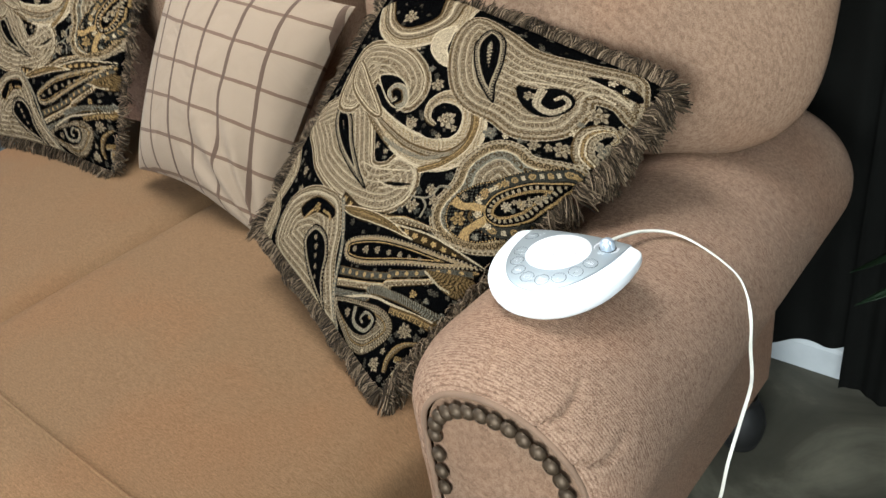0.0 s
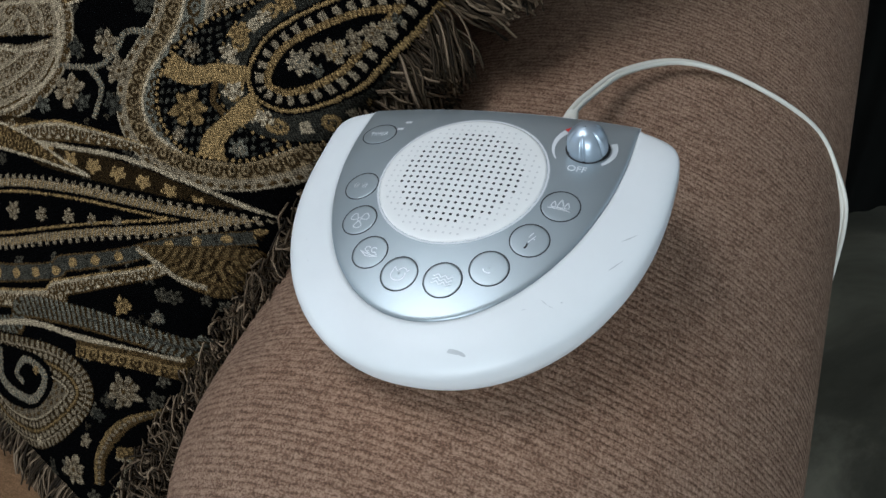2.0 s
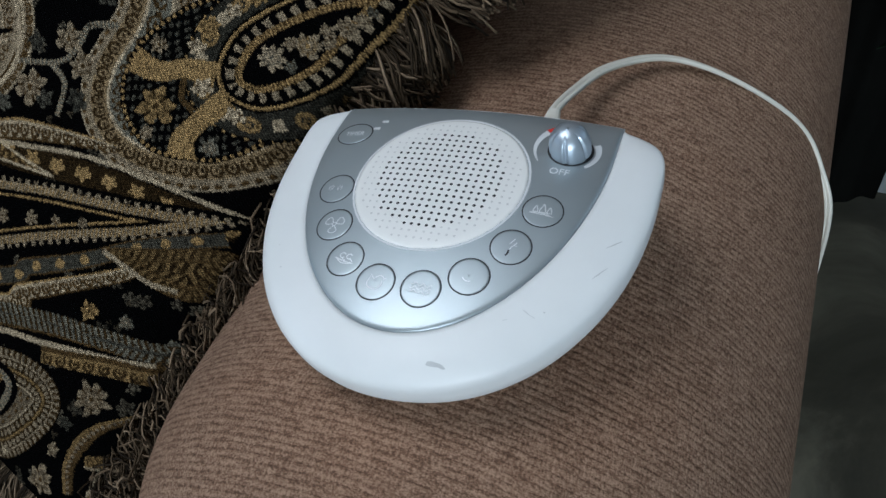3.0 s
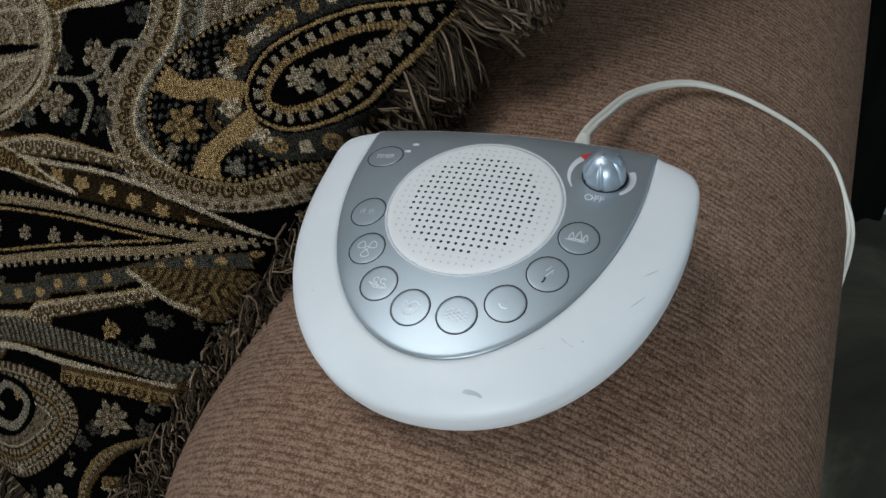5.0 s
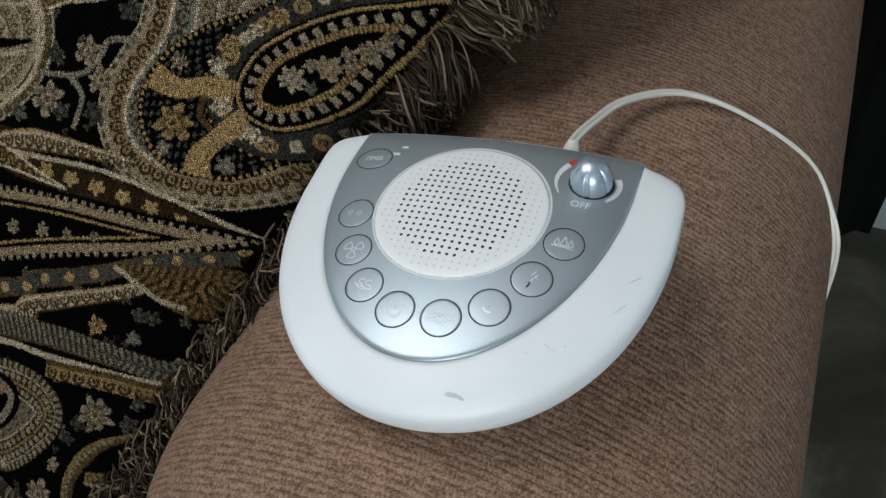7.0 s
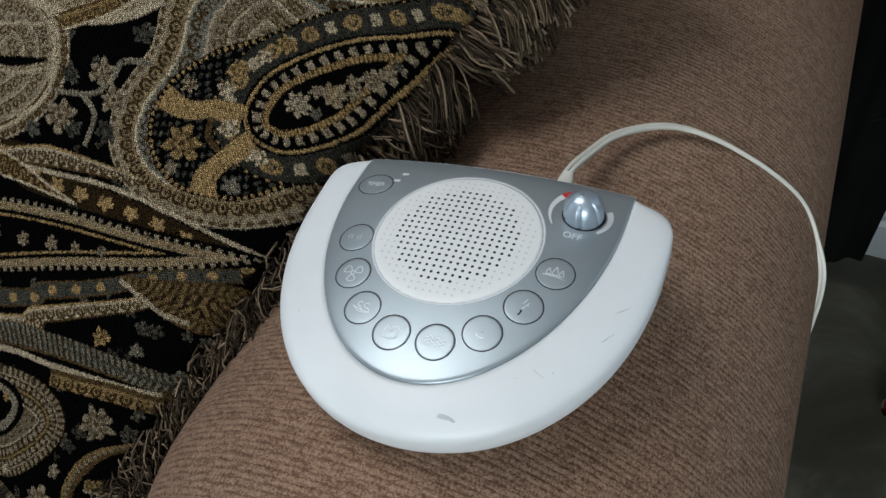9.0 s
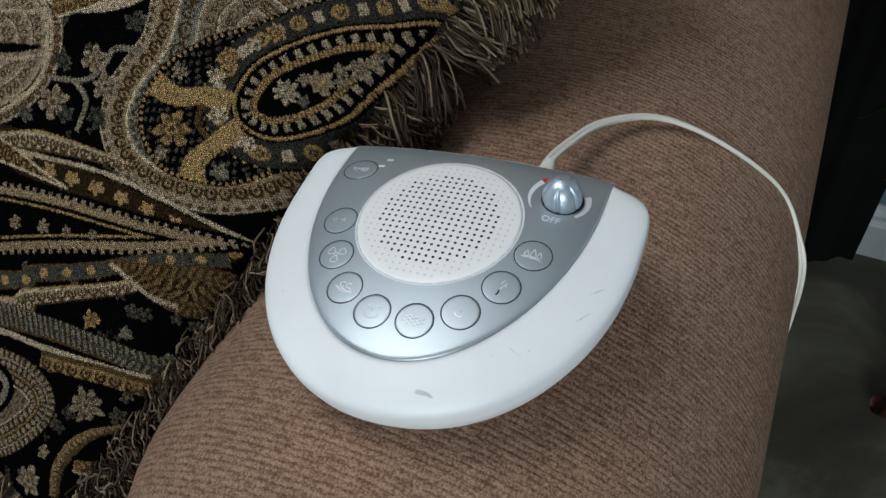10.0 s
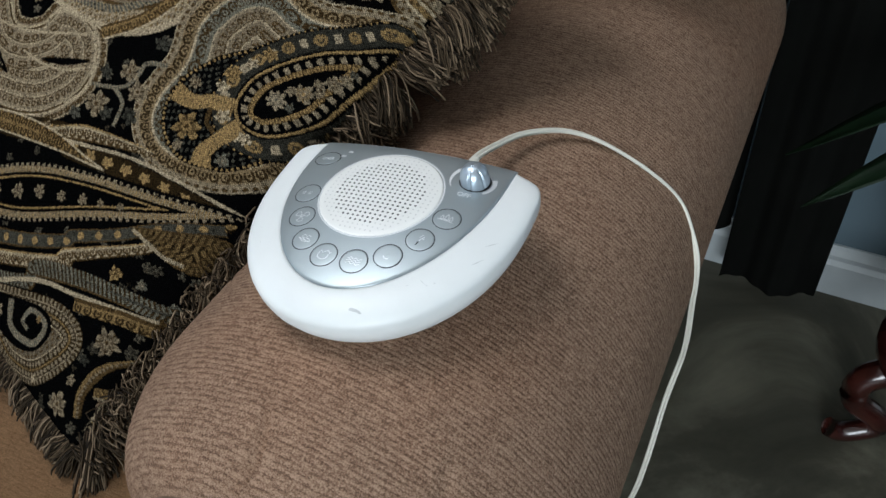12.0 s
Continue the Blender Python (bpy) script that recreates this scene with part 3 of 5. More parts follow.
class Loom:
    def __init__(self, U, V):
        jit = np.random.RandomState(7)
        self.A = (U * 49.0 + jit.normal(0, 0.018, U.shape)).ravel()
        self.B = (V * 42.0 + jit.normal(0, 0.018, U.shape)).ravel()
        self.col = np.tile(K, (self.A.size, 1))
        self.rise = np.zeros(self.A.size)
        self.rng = jit

    def near(self, pts, closed, reach):
        """Cloth points near a curve: their distance, place along it, side and share of its length."""
        p = np.array(pts, float)
        lo, hi = p.min(0) - reach, p.max(0) + reach
        idx = np.nonzero((self.A > lo[0]) & (self.A < hi[0]) & (self.B > lo[1]) & (self.B < hi[1]))[0]
        a, b = self.A[idx], self.B[idx]
        best, s, turn = np.full(idx.size, 1e9), np.zeros(idx.size), np.zeros(idx.size, bool)
        run = 0.0
        n = len(p)
        for i in range(n if closed else n - 1):
            q, r = p[i], p[(i + 1) % n]
            d = r - q
            ln = math.hypot(*d) + 1e-9
            f = np.clip(((a - q[0]) * d[0] + (b - q[1]) * d[1]) / ln ** 2, 0, 1)
            g = np.hypot(a - q[0] - f * d[0], b - q[1] - f * d[1])
            m = g < best
            best[m], s[m] = g[m], run + f[m] * ln
            if closed:
                cross = ((q[1] > b) != (r[1] > b)) & (a < (r[0] - q[0]) * (b - q[1]) / (r[1] - q[1] + 1e-12) + q[0])
                turn ^= cross
            run += ln
        return idx, best, s, turn, run

    def lay(self, idx, x, s, bands):
        a, b = self.A[idx], self.B[idx]
        for lo, hi, kind, *arg in bands:
            m = (x >= lo) & (x < hi)
            i, xm, sm = idx[m], x[m], s[m]
            mid = (lo + hi) / 2
            half = min((hi - lo) / 2, 2.0)
            rise = 0.0
            if kind == "solid":
                c = np.tile(arg[0], (i.size, 1))
                rise = 0.0 if arg[0] is K else 0.05
            else:
                base, mark, pitch = (*arg, 1.0)[:3]
                f = (sm / pitch) % 1.0
                off = (f - 0.5) * pitch
                if kind == "teeth":
                    on = (f < 0.5) & (np.abs(xm - mid) < half * (0.75 + 0.5 * f))
                elif kind == "beads":
                    on = np.hypot(off, xm - mid) < min(half, pitch / 2) * 0.72
                elif kind == "loops":
                    r = np.hypot(off, (xm - mid) * 0.9)
                    rr = min(half, pitch / 2) * 0.72
                    on = (np.abs(r - rr) < 0.075) & (xm < mid + half * 0.55) | (r < 0.09)
                elif kind == "hatch":
                    on = ((sm / pitch + xm * 1.2) % 1.0) < 0.45
                elif kind == "posy":
                    r, an = np.hypot(off, xm - mid), np.arctan2(xm - mid, off)
                    on = r < 0.44 * (0.85 + 0.22 * np.cos(5 * an + 1.0))
                elif kind == "tiles":  # cream blocks and gold rosettes by turns
                    odd = (sm / pitch).astype(int) % 2 == 0
                    r = np.hypot(off, xm - mid)
                    rose = ~odd & (r < 0.36) & ((r < 0.1) | (r > 0.17))
                    on = odd & (np.abs(off) < 0.2) & (np.abs(xm - mid) < 0.27)
                elif kind == "nest":  # nested outlines with beading between them
                    q = (xm - lo) % 0.92
                    r = np.hypot(off, q - 0.56)
                    on = ((q > 0.34) & (q < 0.8) & (np.abs(r - 0.17) < 0.06)) | (q > 0.84)
                    line = q < 0.13
                else:  # wool: streaks of the second yarn
                    on = (np.sin(a[m] * 9 + 2 * np.sin(b[m] * 3)) * np.sin(b[m] * 13 + a[m] * 2) > 0.35)
                c = np.where(on[:, None], mark, base)
                if kind == "tiles":
                    c = np.where(rose[:, None], G * 0.85, c)
                    c = np.where((~on & ~rose & (np.sin(a[m] * 40) * np.sin(b[m] * 26) > 0.2))[:, None], S * 0.38, c)
                if kind == "nest":
                    c = np.where(line[:, None], C * 0.8, c)
                rise = np.where(on, 0.05, 0.03)
            self.col[i] = c
            self.rise[i] = rise
        return self

    def shape(self, pts, *bands, out=0.0, hem=0.0):
        """A closed motif: bands by depth from its edge inwards; negative depth lies outside. hem: a looped border round it."""
        c = ring_spline(pts, 10 * len(pts))
        if hem:
            bands = ((-hem, -hem + 0.1, "solid", C * 0.7), (-hem + 0.1, 0, "loops", T * 1.05, D, 0.55)) + bands
            out = max(out, hem)
        idx, d, s, inside, _ = self.near(c, True, out + 0.1)
        return self.lay(idx, np.where(inside, d, -d), s, bands)

    def line(self, pts, w0, w1, *bands, mid=None):
        """A band along a curve, of changing half-width; the bands' depth goes from its one edge (0) to the other (1)."""
        c = np.array(spline(pts, 9 * len(pts)))
        idx, d, s, _, run = self.near(c, False, max(w0, w1, mid or 0))
        f = s / run
        w = np.interp(f, [0, 1], [w0, w1]) if mid is None else np.interp(f, [0, 0.5, 1], [w0, mid, w1])
        # which side of the curve
        k = np.clip((f * (len(c) - 1)).astype(int), 0, len(c) - 2)
        t = c[k + 1] - c[k]
        side = np.sign(t[:, 0] * (self.B[idx] - c[k, 1]) - t[:, 1] * (self.A[idx] - c[k, 0]))
        keep = (d < w) & (s > 1e-6) & (s < run - 1e-6)
        x = (0.5 + 0.5 * side * d / w)[keep]
        scaled = []
        wm = float(np.mean(w))
        for lo, hi, kind, *arg in bands:
            scaled.append((lo * 2 * wm, hi * 2 * wm, kind, *arg))
        return self.lay(idx[keep], x * 2 * wm, s[keep], scaled)

    def flower(self, a, b, r, petals=6, ink=C, heart=D):
        m = np.nonzero((np.abs(self.A - a) < r * 1.3) & (np.abs(self.B - b) < r * 1.3))[0]
        x, y = self.A[m] - a, self.B[m] - b
        rad, ang = np.hypot(x, y), np.arctan2(y, x) + a * 3
        edge = r * (0.84 + 0.15 * np.cos(petals * ang) + 0.09 * np.cos((petals - 3) * ang + b * 5) + 0.06 * np.cos(11 * ang + a))
        on = rad < edge
        self.col[m[on]] = ink
        self.rise[m[on]] = 0.05
        # a pale outline, darker petals within it and a small heart
        vein = on & (rad > edge * 0.40) & (rad < edge * 0.68)
        self.col[m[vein]] = np.asarray(ink) * 0.45 + heart * 0.3
        notch = on & (rad > edge * 0.55) & (np.cos(petals * ang) < -0.8)
        self.col[m[notch]] = np.asarray(heart) * 0.6
        core = rad < edge * 0.2
        self.col[m[core]] = heart if petals > 5 else ink
        return self


def ring_spline(points, count):
    p = [np.array(q, float) for q in points]
    n, out = len(p), []
    for s in np.linspace(0, n, count, endpoint=False):
        i, f = int(s), s - int(s)
        a, b, c, d = (p[(i + k - 1) % n] for k in range(4))
        out.append(0.5 * ((2 * b) + (c - a) * f + (2 * a - 5 * b + 4 * c - d) * f ** 2 + (3 * b - a - 3 * c + d) * f ** 3))
    return out


EDGE_WOOL = ((0, 0.14, "solid", C), (0.14, 0.3, "solid", D), (0.3, 9, "nest", T * 1.0, D, 0.62))
LEAF_BANDS = ((0, 0.22, "solid", K), (0.22, 0.55, "teeth", K, T, 0.42), (0.55, 0.8, "solid", T), (0.8, 1.0, "solid", K), (1.0, 3, "beads", K, T, 0.7))
EYE_BANDS = ((0, 0.16, "solid", G), (0.16, 0.34, "solid", K), (0.34, 0.8, "teeth", K, T, 0.68), (0.8, 1.1, "hatch", G, D * 1.5, 0.22), (1.1, 5, "solid", K))
SCROLL = ((0, 0.09, "solid", T), (0.09, 0.34, "loops", D, T, 0.55), (0.34, 0.42, "solid", C), (0.42, 0.6, "wool", G * 0.75, D), (0.6, 0.68, "solid", C), (0.68, 0.9, "wool", T, D), (0.9, 1.01, "solid", D))
RIBBON = ((0, 0.12, "solid", D), (0.12, 0.88, "loops", C * 0.8, D, 0.62), (0.88, 1.01, "solid", G))
POSY = ((0, 1.01, "posy", D * 0.3, G, 1.45),)


def paisley(U, V):
    w = Loom(U, V)
    r = np.random.RandomState(11)
    for _ in range(420):
        w.flower(r.uniform(0, 49), r.uniform(0, 42), r.uniform(0.2, 0.5), 5, (S * 0.6 + T * 0.25) * r.uniform(0.3, 1.0), K)
    for _ in range(260):
        w.flower(r.uniform(0, 49), r.uniform(0, 42), r.uniform(0.1, 0.24), 3, (S + D) * r.uniform(0.15, 0.4), K)
    # upper left paisley with its slim leaf and curl
    w.shape([(25.4, 35.1), (19.5, 42.0), (16.0, 35.6), (14.0, 31.8), (13.3, 25.2), (14.2, 19.7), (15.7, 16.1), (18.2, 14.0), (20.7, 13.7), (22.7, 14.9), (23.4, 17.0), (22.8, 19.0), (21.2, 19.6), (20.1, 21.1), (20.4, 22.7), (23.9, 26.1), (27.4, 30.4)], *EDGE_WOOL, hem=0.6)
    w.line([(27.5, 30.0), (24.0, 26.0), (20.1, 22.3)], 0.1, 0.1, (0, 1.01, "solid", C * 0.85))
    w.line([(19.1, 24.0), (20.2, 20.1), (22.5, 15.7)], 0.09, 0.09, (0, 1.01, "solid", C * 0.85))
    w.line([(20.9, 19.2), (22.1, 19.2), (23.2, 17.8), (23.1, 15.8), (21.6, 14.4), (19.5, 13.6), (17.6, 14.5)], 0.13, 0.13, (0, 1.01, "solid", C * 0.85))
    w.shape([(19.0, 18.3), (20.2, 16.4), (21.1, 14.5), (19.7, 16.2)], (0, 2, "solid", K))
    w.line([(18.7, 20.0), (18.8, 18.1), (19.5, 15.9), (20.8, 14.2)], 0.09, 0.09, (0, 1.01, "solid", C * 0.85))
    w.shape([(24.6, 34.7), (23.5, 31.2), (20.8, 27.9), (18.3, 23.8), (16.7, 20.4), (16.7, 22.6), (17.4, 26.3), (18.7, 30.2), (20.8, 33.7), (23.0, 35.2)], *LEAF_BANDS)
    # broad curled scroll by the upper seam, with its dark eye
    w.shape([(30.7, 37.5), (34.2, 37.0), (36.1, 33.3), (36.5, 28.6), (34.8, 24.2), (32.1, 22.3), (29.3, 22.8), (29.6, 25.9), (30.7, 30.9), (27.7, 31.2), (24.6, 32.1), (24.4, 35.6)], *EDGE_WOOL, hem=0.9)
    w.shape([(30.7, 30.9), (32.1, 29.5), (32.5, 27.0), (31.6, 24.6), (29.9, 23.5), (28.2, 24.3), (28.4, 26.8)], (0, 0.25, "solid", C * 0.8), (0.25, 9, "solid", K))
    w.line([(28.2, 24.5), (29.6, 23.8), (31.1, 25.2), (31.0, 26.9), (29.8, 27.3), (28.9, 26.0), (29.6, 25.5)], 0.75, 0.3, (0, 0.2, "solid", C * 0.8), (0.2, 0.8, "hatch", S * 1.6, T, 0.3), (0.8, 1.01, "solid", D))
    # great scroll and its flowers
    w.flower(27.7, 20.5, 0.95, 6, T, D)
    w.flower(30.8, 16.3, 1.25, 6, T, S)
    w.flower(28.3, 15.8, 0.45, 5, T, D)
    w.flower(30.3, 14.8, 0.5, 5, T, D)
    w.line([(29.1, 34.2), (26.4, 28.3), (25.3, 24.1), (25.0, 18.6), (26.6, 13.6), (29.9, 12.1), (33.1, 13.6), (34.3, 16.1), (33.4, 18.9), (31.3, 19.8), (29.6, 18.9), (29.3, 17.3)], 0.7, 0.3, (0, 0.08, "solid", D), (0.08, 0.3, "loops", T * 1.15, D, 0.6), (0.3, 0.36, "solid", C), (0.36, 0.56, "beads", T * 0.8, D, 0.45), (0.56, 0.62, "solid", D), (0.62, 0.9, "wool", T * 1.25, G * 0.6), (0.9, 1.01, "solid", C * 0.9), mid=2.5)
    w.shape([(31.4, 36.8), (29.0, 31.6), (26.2, 26.4), (25.9, 29.3), (27.7, 34.9)], *EDGE_WOOL, hem=0.6)
    w.flower(27.8, 20.7, 0.9, 6, T, D)
    w.flower(30.7, 16.5, 1.1, 6, T*1.2, D)
    w.flower(26.3, 18.4, 0.35, 5, T, D)
    w.line([(23.1, 14.9), (25.6, 12.8), (29.0, 11.7), (32.3, 12.6), (34.6, 14.6)], 0.5, 0.5, (0, 0.15, "solid", C), (0.15, 0.85, "loops", G * 0.8, D, 0.7), (0.85, 1.01, "solid", D))
    w.line([(23.7, 23.0), (23.9, 19.1), (24.9, 15.3), (27.3, 12.8)], 0.3, 0.25, (0, 1.01, "hatch", S, T, 0.3))
    w.flower(22.4, 23.2, 0.5, 5, T, D)
    w.flower(22.4, 21.3, 0.45, 5, T, D)
    # upper scrolls
    w.flower(38.0, 28.4, 0.8, 6, T, D)
    w.flower(34.3, 21.1, 1.0, 6, T, D)
    w.flower(35.9, 23.7, 0.6, 5, S, T)
    w.flower(31.6, 21.8, 0.5, 5, T, D)
    w.line([(48.8, 28.7), (44.4, 27.0), (40.5, 28.6), (38.1, 32.2), (39.0, 36.4), (42.6, 39.6)], 2.6, 1.5, (0, 0.08, "solid", D), (0.08, 0.3, "loops", T * 1.15, D, 0.6), (0.3, 0.36, "solid", C), (0.36, 0.56, "beads", T * 0.8, D, 0.45), (0.56, 0.62, "solid", D), (0.62, 0.9, "wool", T * 1.25, G * 0.6), (0.9, 1.01, "solid", C * 0.9))
    w.flower(42.0, 33.4, 1.3, 6, T, D)
    w.shape([(43.9, 25.7), (41.3, 27.4), (38.3, 26.0), (37.1, 22.7), (38.1, 21.2), (39.5, 23.7), (41.8, 24.7)], (0, 0.3, "solid", C), (0.3, 5, "beads", C * 0.8, D, 0.5))
    # upper right paisley, scroll and leaf
    w.shape([(46.6, 23.9), (42.8, 24.2), (38.3, 21.9), (34.9, 18.4), (33.9, 15.2), (34.2, 11.7), (34.0, 8.6), (35.3, 6.0), (37.6, 4.1), (40.9, 3.9), (42.7, 4.5), (43.5, 2.4), (42.9, 0.1), (45.9, 0.8), (48.2, 2.8), (46.9, 7.4), (45.6, 11.6), (45.3, 14.6), (46.3, 18.9)], (0, 0.2, "solid", T), (0.2, 0.9, "loops", T * 0.9, D, 0.7), (0.9, 9, "nest", T * 0.95, D, 0.62), hem=0.6)
    w.line([(41.5, 13.6), (44.0, 8.9), (45.1, 5.4), (44.6, 1.2)], 0.13, 0.13, (0, 1.01, "solid", C * 0.85))
    w.line([(40.3, 13.0), (42.6, 7.9), (43.6, 5.1), (43.8, 2.5)], 0.13, 0.13, (0, 1.01, "solid", C * 0.85))
    w.shape([(39.7, 12.3), (40.6, 10.2), (42.1, 8.2), (41.9, 6.1), (40.4, 5.5), (38.5, 6.3), (37.5, 8.2), (38.0, 10.6)], (0, 3, "solid", K))
    w.line([(41.0, 9.6), (38.9, 8.9), (38.8, 6.9), (40.7, 6.1), (41.4, 7.1), (40.4, 7.7)], 0.55, 0.2, (0, 1.01, "wool", T, C))
    w.flower(39.3, 10.3, 0.7, 6, T, D)
    w.shape([(45.8, 21.2), (45.2, 18.4), (41.9, 16.0), (38.4, 14.5), (36.0, 13.0), (37.3, 16.2), (39.8, 19.3), (42.7, 21.3)], *LEAF_BANDS)
    w.shape([(45.3, 6.9), (46.4, 4.6), (46.3, 1.2), (45.3, 1.0), (45.3, 3.8)], (0, 3, "solid", K))
    w.flower(46.0, 4.3, 0.5, 5, C, D)
    w.flower(45.9, 2.7, 0.4, 5, C, D)
    w.flower(32.5, 10.5, 0.9, 6, S, T)
    w.flower(33.2, 8.8, 0.4, 5, C, D)
    w.flower(34.2, 5.6, 0.7, 6, T, D)
    w.flower(34.9, 4.2, 0.5, 5, T, D)
    w.flower(35.6, 3.0, 1.0, 6, T, D)
    w.flower(38.1, 3.4, 0.5, 5, C, D)
    w.flower(41.4, 2.9, 1.1, 6, T, D)
    w.flower(41.5, 0.3, 0.6, 5, T, D)
    w.flower(33.7, 7.1, 0.4, 5, S, T)
    w.flower(39.4, 3.5, 0.4, 5, S, T)
    w.line([(36.1, 0.1), (36.5, 1.3), (38.3, 2.2), (39.9, 1.8), (40.8, 0.8), (40.4, 0.2), (39.5, 0.3)], 1.2, 0.15, *SCROLL, mid=1.0)
    w.flower(38.4, 0.3, 1.0, 6, T, S)
    # great eye paisley and its ring of posies
    w.shape([(32.4, 0.0), (35.1, 0.0), (34.4, 1.7), (32.9, 4.3), (33.1, 6.2), (32.5, 8.3), (30.6, 9.9), (27.4, 10.5), (24.8, 9.7), (21.9, 9.8), (19.7, 9.0), (18.5, 7.0), (18.7, 4.5), (20.0, 1.9), (22.5, 0.1), (25.6, 0.0), (29.2, 0.0)], (0, 0.22, "solid", T), (0.22, 1.05, "loops", (G + T) * 0.42, D * 0.5, 0.75), (1.05, 1.2, "solid", C), (1.2, 2.2, "loops", S * 1.5, D * 0.7, 0.8), (2.2, 9, "nest", T * 0.8, D, 0.62), hem=0.35)
    w.shape([(22.4, 8.3), (24.2, 8.2), (26.3, 7.3), (28.0, 6.0), (30.3, 4.4), (32.5, 2.1), (33.6, 0.0), (27.5, 0.0), (24.5, 0.3), (21.2, 2.1), (20.1, 3.7), (19.6, 5.4), (20.2, 7.0), (21.2, 7.9)], (0, 0.28, "beads", K, G, 0.34), (0.28, 9, "wool", K, S * 0.5))
    w.shape([(24.4, 4.5), (25.5, 4.8), (26.8, 4.7), (28.4, 4.0), (30.3, 2.8), (31.9, 1.3), (33.4, 0.0), (31.1, 0.0), (28.7, 0.2), (26.7, 0.4), (24.8, 1.3), (23.8, 2.4), (23.7, 3.7)], (-1.5, -1.35, "beads", K, G, 0.3), (-1.35, -0.12, "tiles", S * 0.22, C * 0.75, 0.9), (-0.12, 0, "solid", K), *EYE_BANDS, out=1.6)
    w.flower(26.3, 2.9, 0.62, 8, T*1.3, S)
    w.flower(27.6, 2.0, 0.62, 6, T, G)
    w.flower(29.2, 1.2, 0.5, 7, T*1.1, D)
    w.flower(27.3, 2.6, 0.35, 5, T, D)
    w.flower(28.6, 1.7, 0.35, 5, T, D)
    w.flower(28.2, 1.4, 0.3, 5, T, D)
    w.flower(29.9, 0.9, 0.35, 5, T, D)
    w.flower(26.4, 2.1, 0.3, 5, S, D)
    w.flower(30.4, 0.8, 0.25, 5, S, D)
    w.line([(23.0, 8.1), (23.1, 6.8), (23.9, 5.7), (24.3, 4.5)], 0.62, 0.6, (0, 1.01, "hatch", G * 1.2, G * 0.75, 0.16), mid=0.42)
    w.line([(20.1, 4.0), (21.0, 4.3), (22.3, 4.0), (23.6, 3.5)], 0.65, 0.55, (0, 1.01, "hatch", G * 1.2, G * 0.75, 0.16), mid=0.42)
    w.line([(23.5, 5.6), (22.6, 5.3), (22.3, 4.5)], 0.14, 0.14, (0, 1.01, "solid", D))
    w.flower(21.6, 6.1, 0.95, 6, G*0.8, D*0.6)
    w.flower(24.2, 7.4, 0.45, 6, T, D)
    w.flower(25.0, 5.8, 0.45, 5, C, D)
    w.flower(23.5, 4.7, 0.5, 5, C, D)
    w.flower(21.2, 3.1, 0.45, 6, S*1.4, T)
    w.flower(26.1, 5.8, 0.55, 6, G, D)
    w.flower(20.3, 5.9, 0.35, 5, T, D)
    w.flower(23.1, 2.9, 0.45, 5, C, D)
    w.flower(27.3, 5.3, 0.4, 5, C, D)
    w.flower(28.4, 4.8, 0.5, 6, G, D)
    # sprig between the paisleys
    w.line([(24.0, 9.5), (23.3, 10.8), (22.2, 10.9), (21.0, 11.4), (19.9, 13.5)], 0.16, 0.13, (0, 1.01, "hatch", S * 1.3, T, 0.2))
    w.line([(20.7, 11.9), (20.2, 10.7), (18.6, 10.3)], 0.16, 0.13, (0, 1.01, "hatch", S * 1.3, T, 0.2))
    w.flower(22.2, 11.5, 0.75, 6, T, D)
    w.flower(21.4, 10.2, 0.75, 6, T, D)
    w.flower(19.1, 12.3, 0.95, 6, T, D)
    w.flower(17.7, 13.4, 0.5, 5, S, K)
    w.flower(19.0, 11.3, 0.5, 5, S*0.6, K)
    w.flower(19.8, 9.7, 0.6, 5, S*0.5, K)
    w.flower(25.0, 10.7, 0.6, 5, S*0.5, K)
    w.flower(21.2, 13.0, 0.5, 5, S*0.5, K)
    # ribbons above the long paisley
    w.line([(13.6, 23.5), (13.8, 18.5), (16.0, 13.4), (15.6, 12.4), (16.6, 8.8), (17.1, 7.0), (17.5, 5.3), (17.8, 3.6), (18.1, 2.1), (18.2, 0.4)], 0.9, 0.5, *POSY, mid=0.75)
    w.line([(16.0, 14.7), (14.9, 15.4), (16.8, 12.3), (17.6, 10.4), (18.4, 8.1), (18.8, 6.8)], 0.25, 0.2, *RIBBON, mid=0.55)
    w.line([(15.4, 14.0), (16.3, 11.6), (17.6, 8.3), (18.3, 5.4), (18.8, 2.1), (19.1, 0.2)], 0.12, 0.1, (0, 1.01, "solid", C * 0.85))
    w.shape([(12.9, 22.3), (14.8, 18.2), (15.8, 14.2), (15.9, 11.0), (15.9, 9.1), (15.0, 12.5), (13.8, 16.4), (12.5, 20.6)], (0, 0.12, "solid", C), (0.12, 0.8, "loops", G * 0.7, D * 0.6, 0.7), (0.8, 4, "solid", D))
    # long paisley
    w.shape([(8.6, 18.0), (9.7, 18.4), (11.2, 17.3), (13.5, 14.0), (15.4, 10.0), (17.2, 5.1), (19.1, 0.1), (16.1, 2.9), (12.7, 7.8), (9.3, 12.7), (7.9, 15.8), (7.9, 17.3)], (0, 0.18, "solid", K), (0.18, 0.4, "teeth", K, T, 0.5), (0.4, 0.8, "hatch", T, G * 0.8, 0.2), (0.8, 1.0, "solid", K), (1.0, 1.12, "solid", G), (1.12, 5, "solid", K))
    w.flower(9.8, 16.2, 0.4, 6, T, D)
    w.flower(10.8, 14.4, 0.55, 6, T, D)
    w.flower(11.9, 12.7, 0.5, 6, T, D)
    w.flower(12.7, 10.9, 0.4, 6, T, D)
    w.flower(13.5, 9.3, 0.4, 6, T, D)
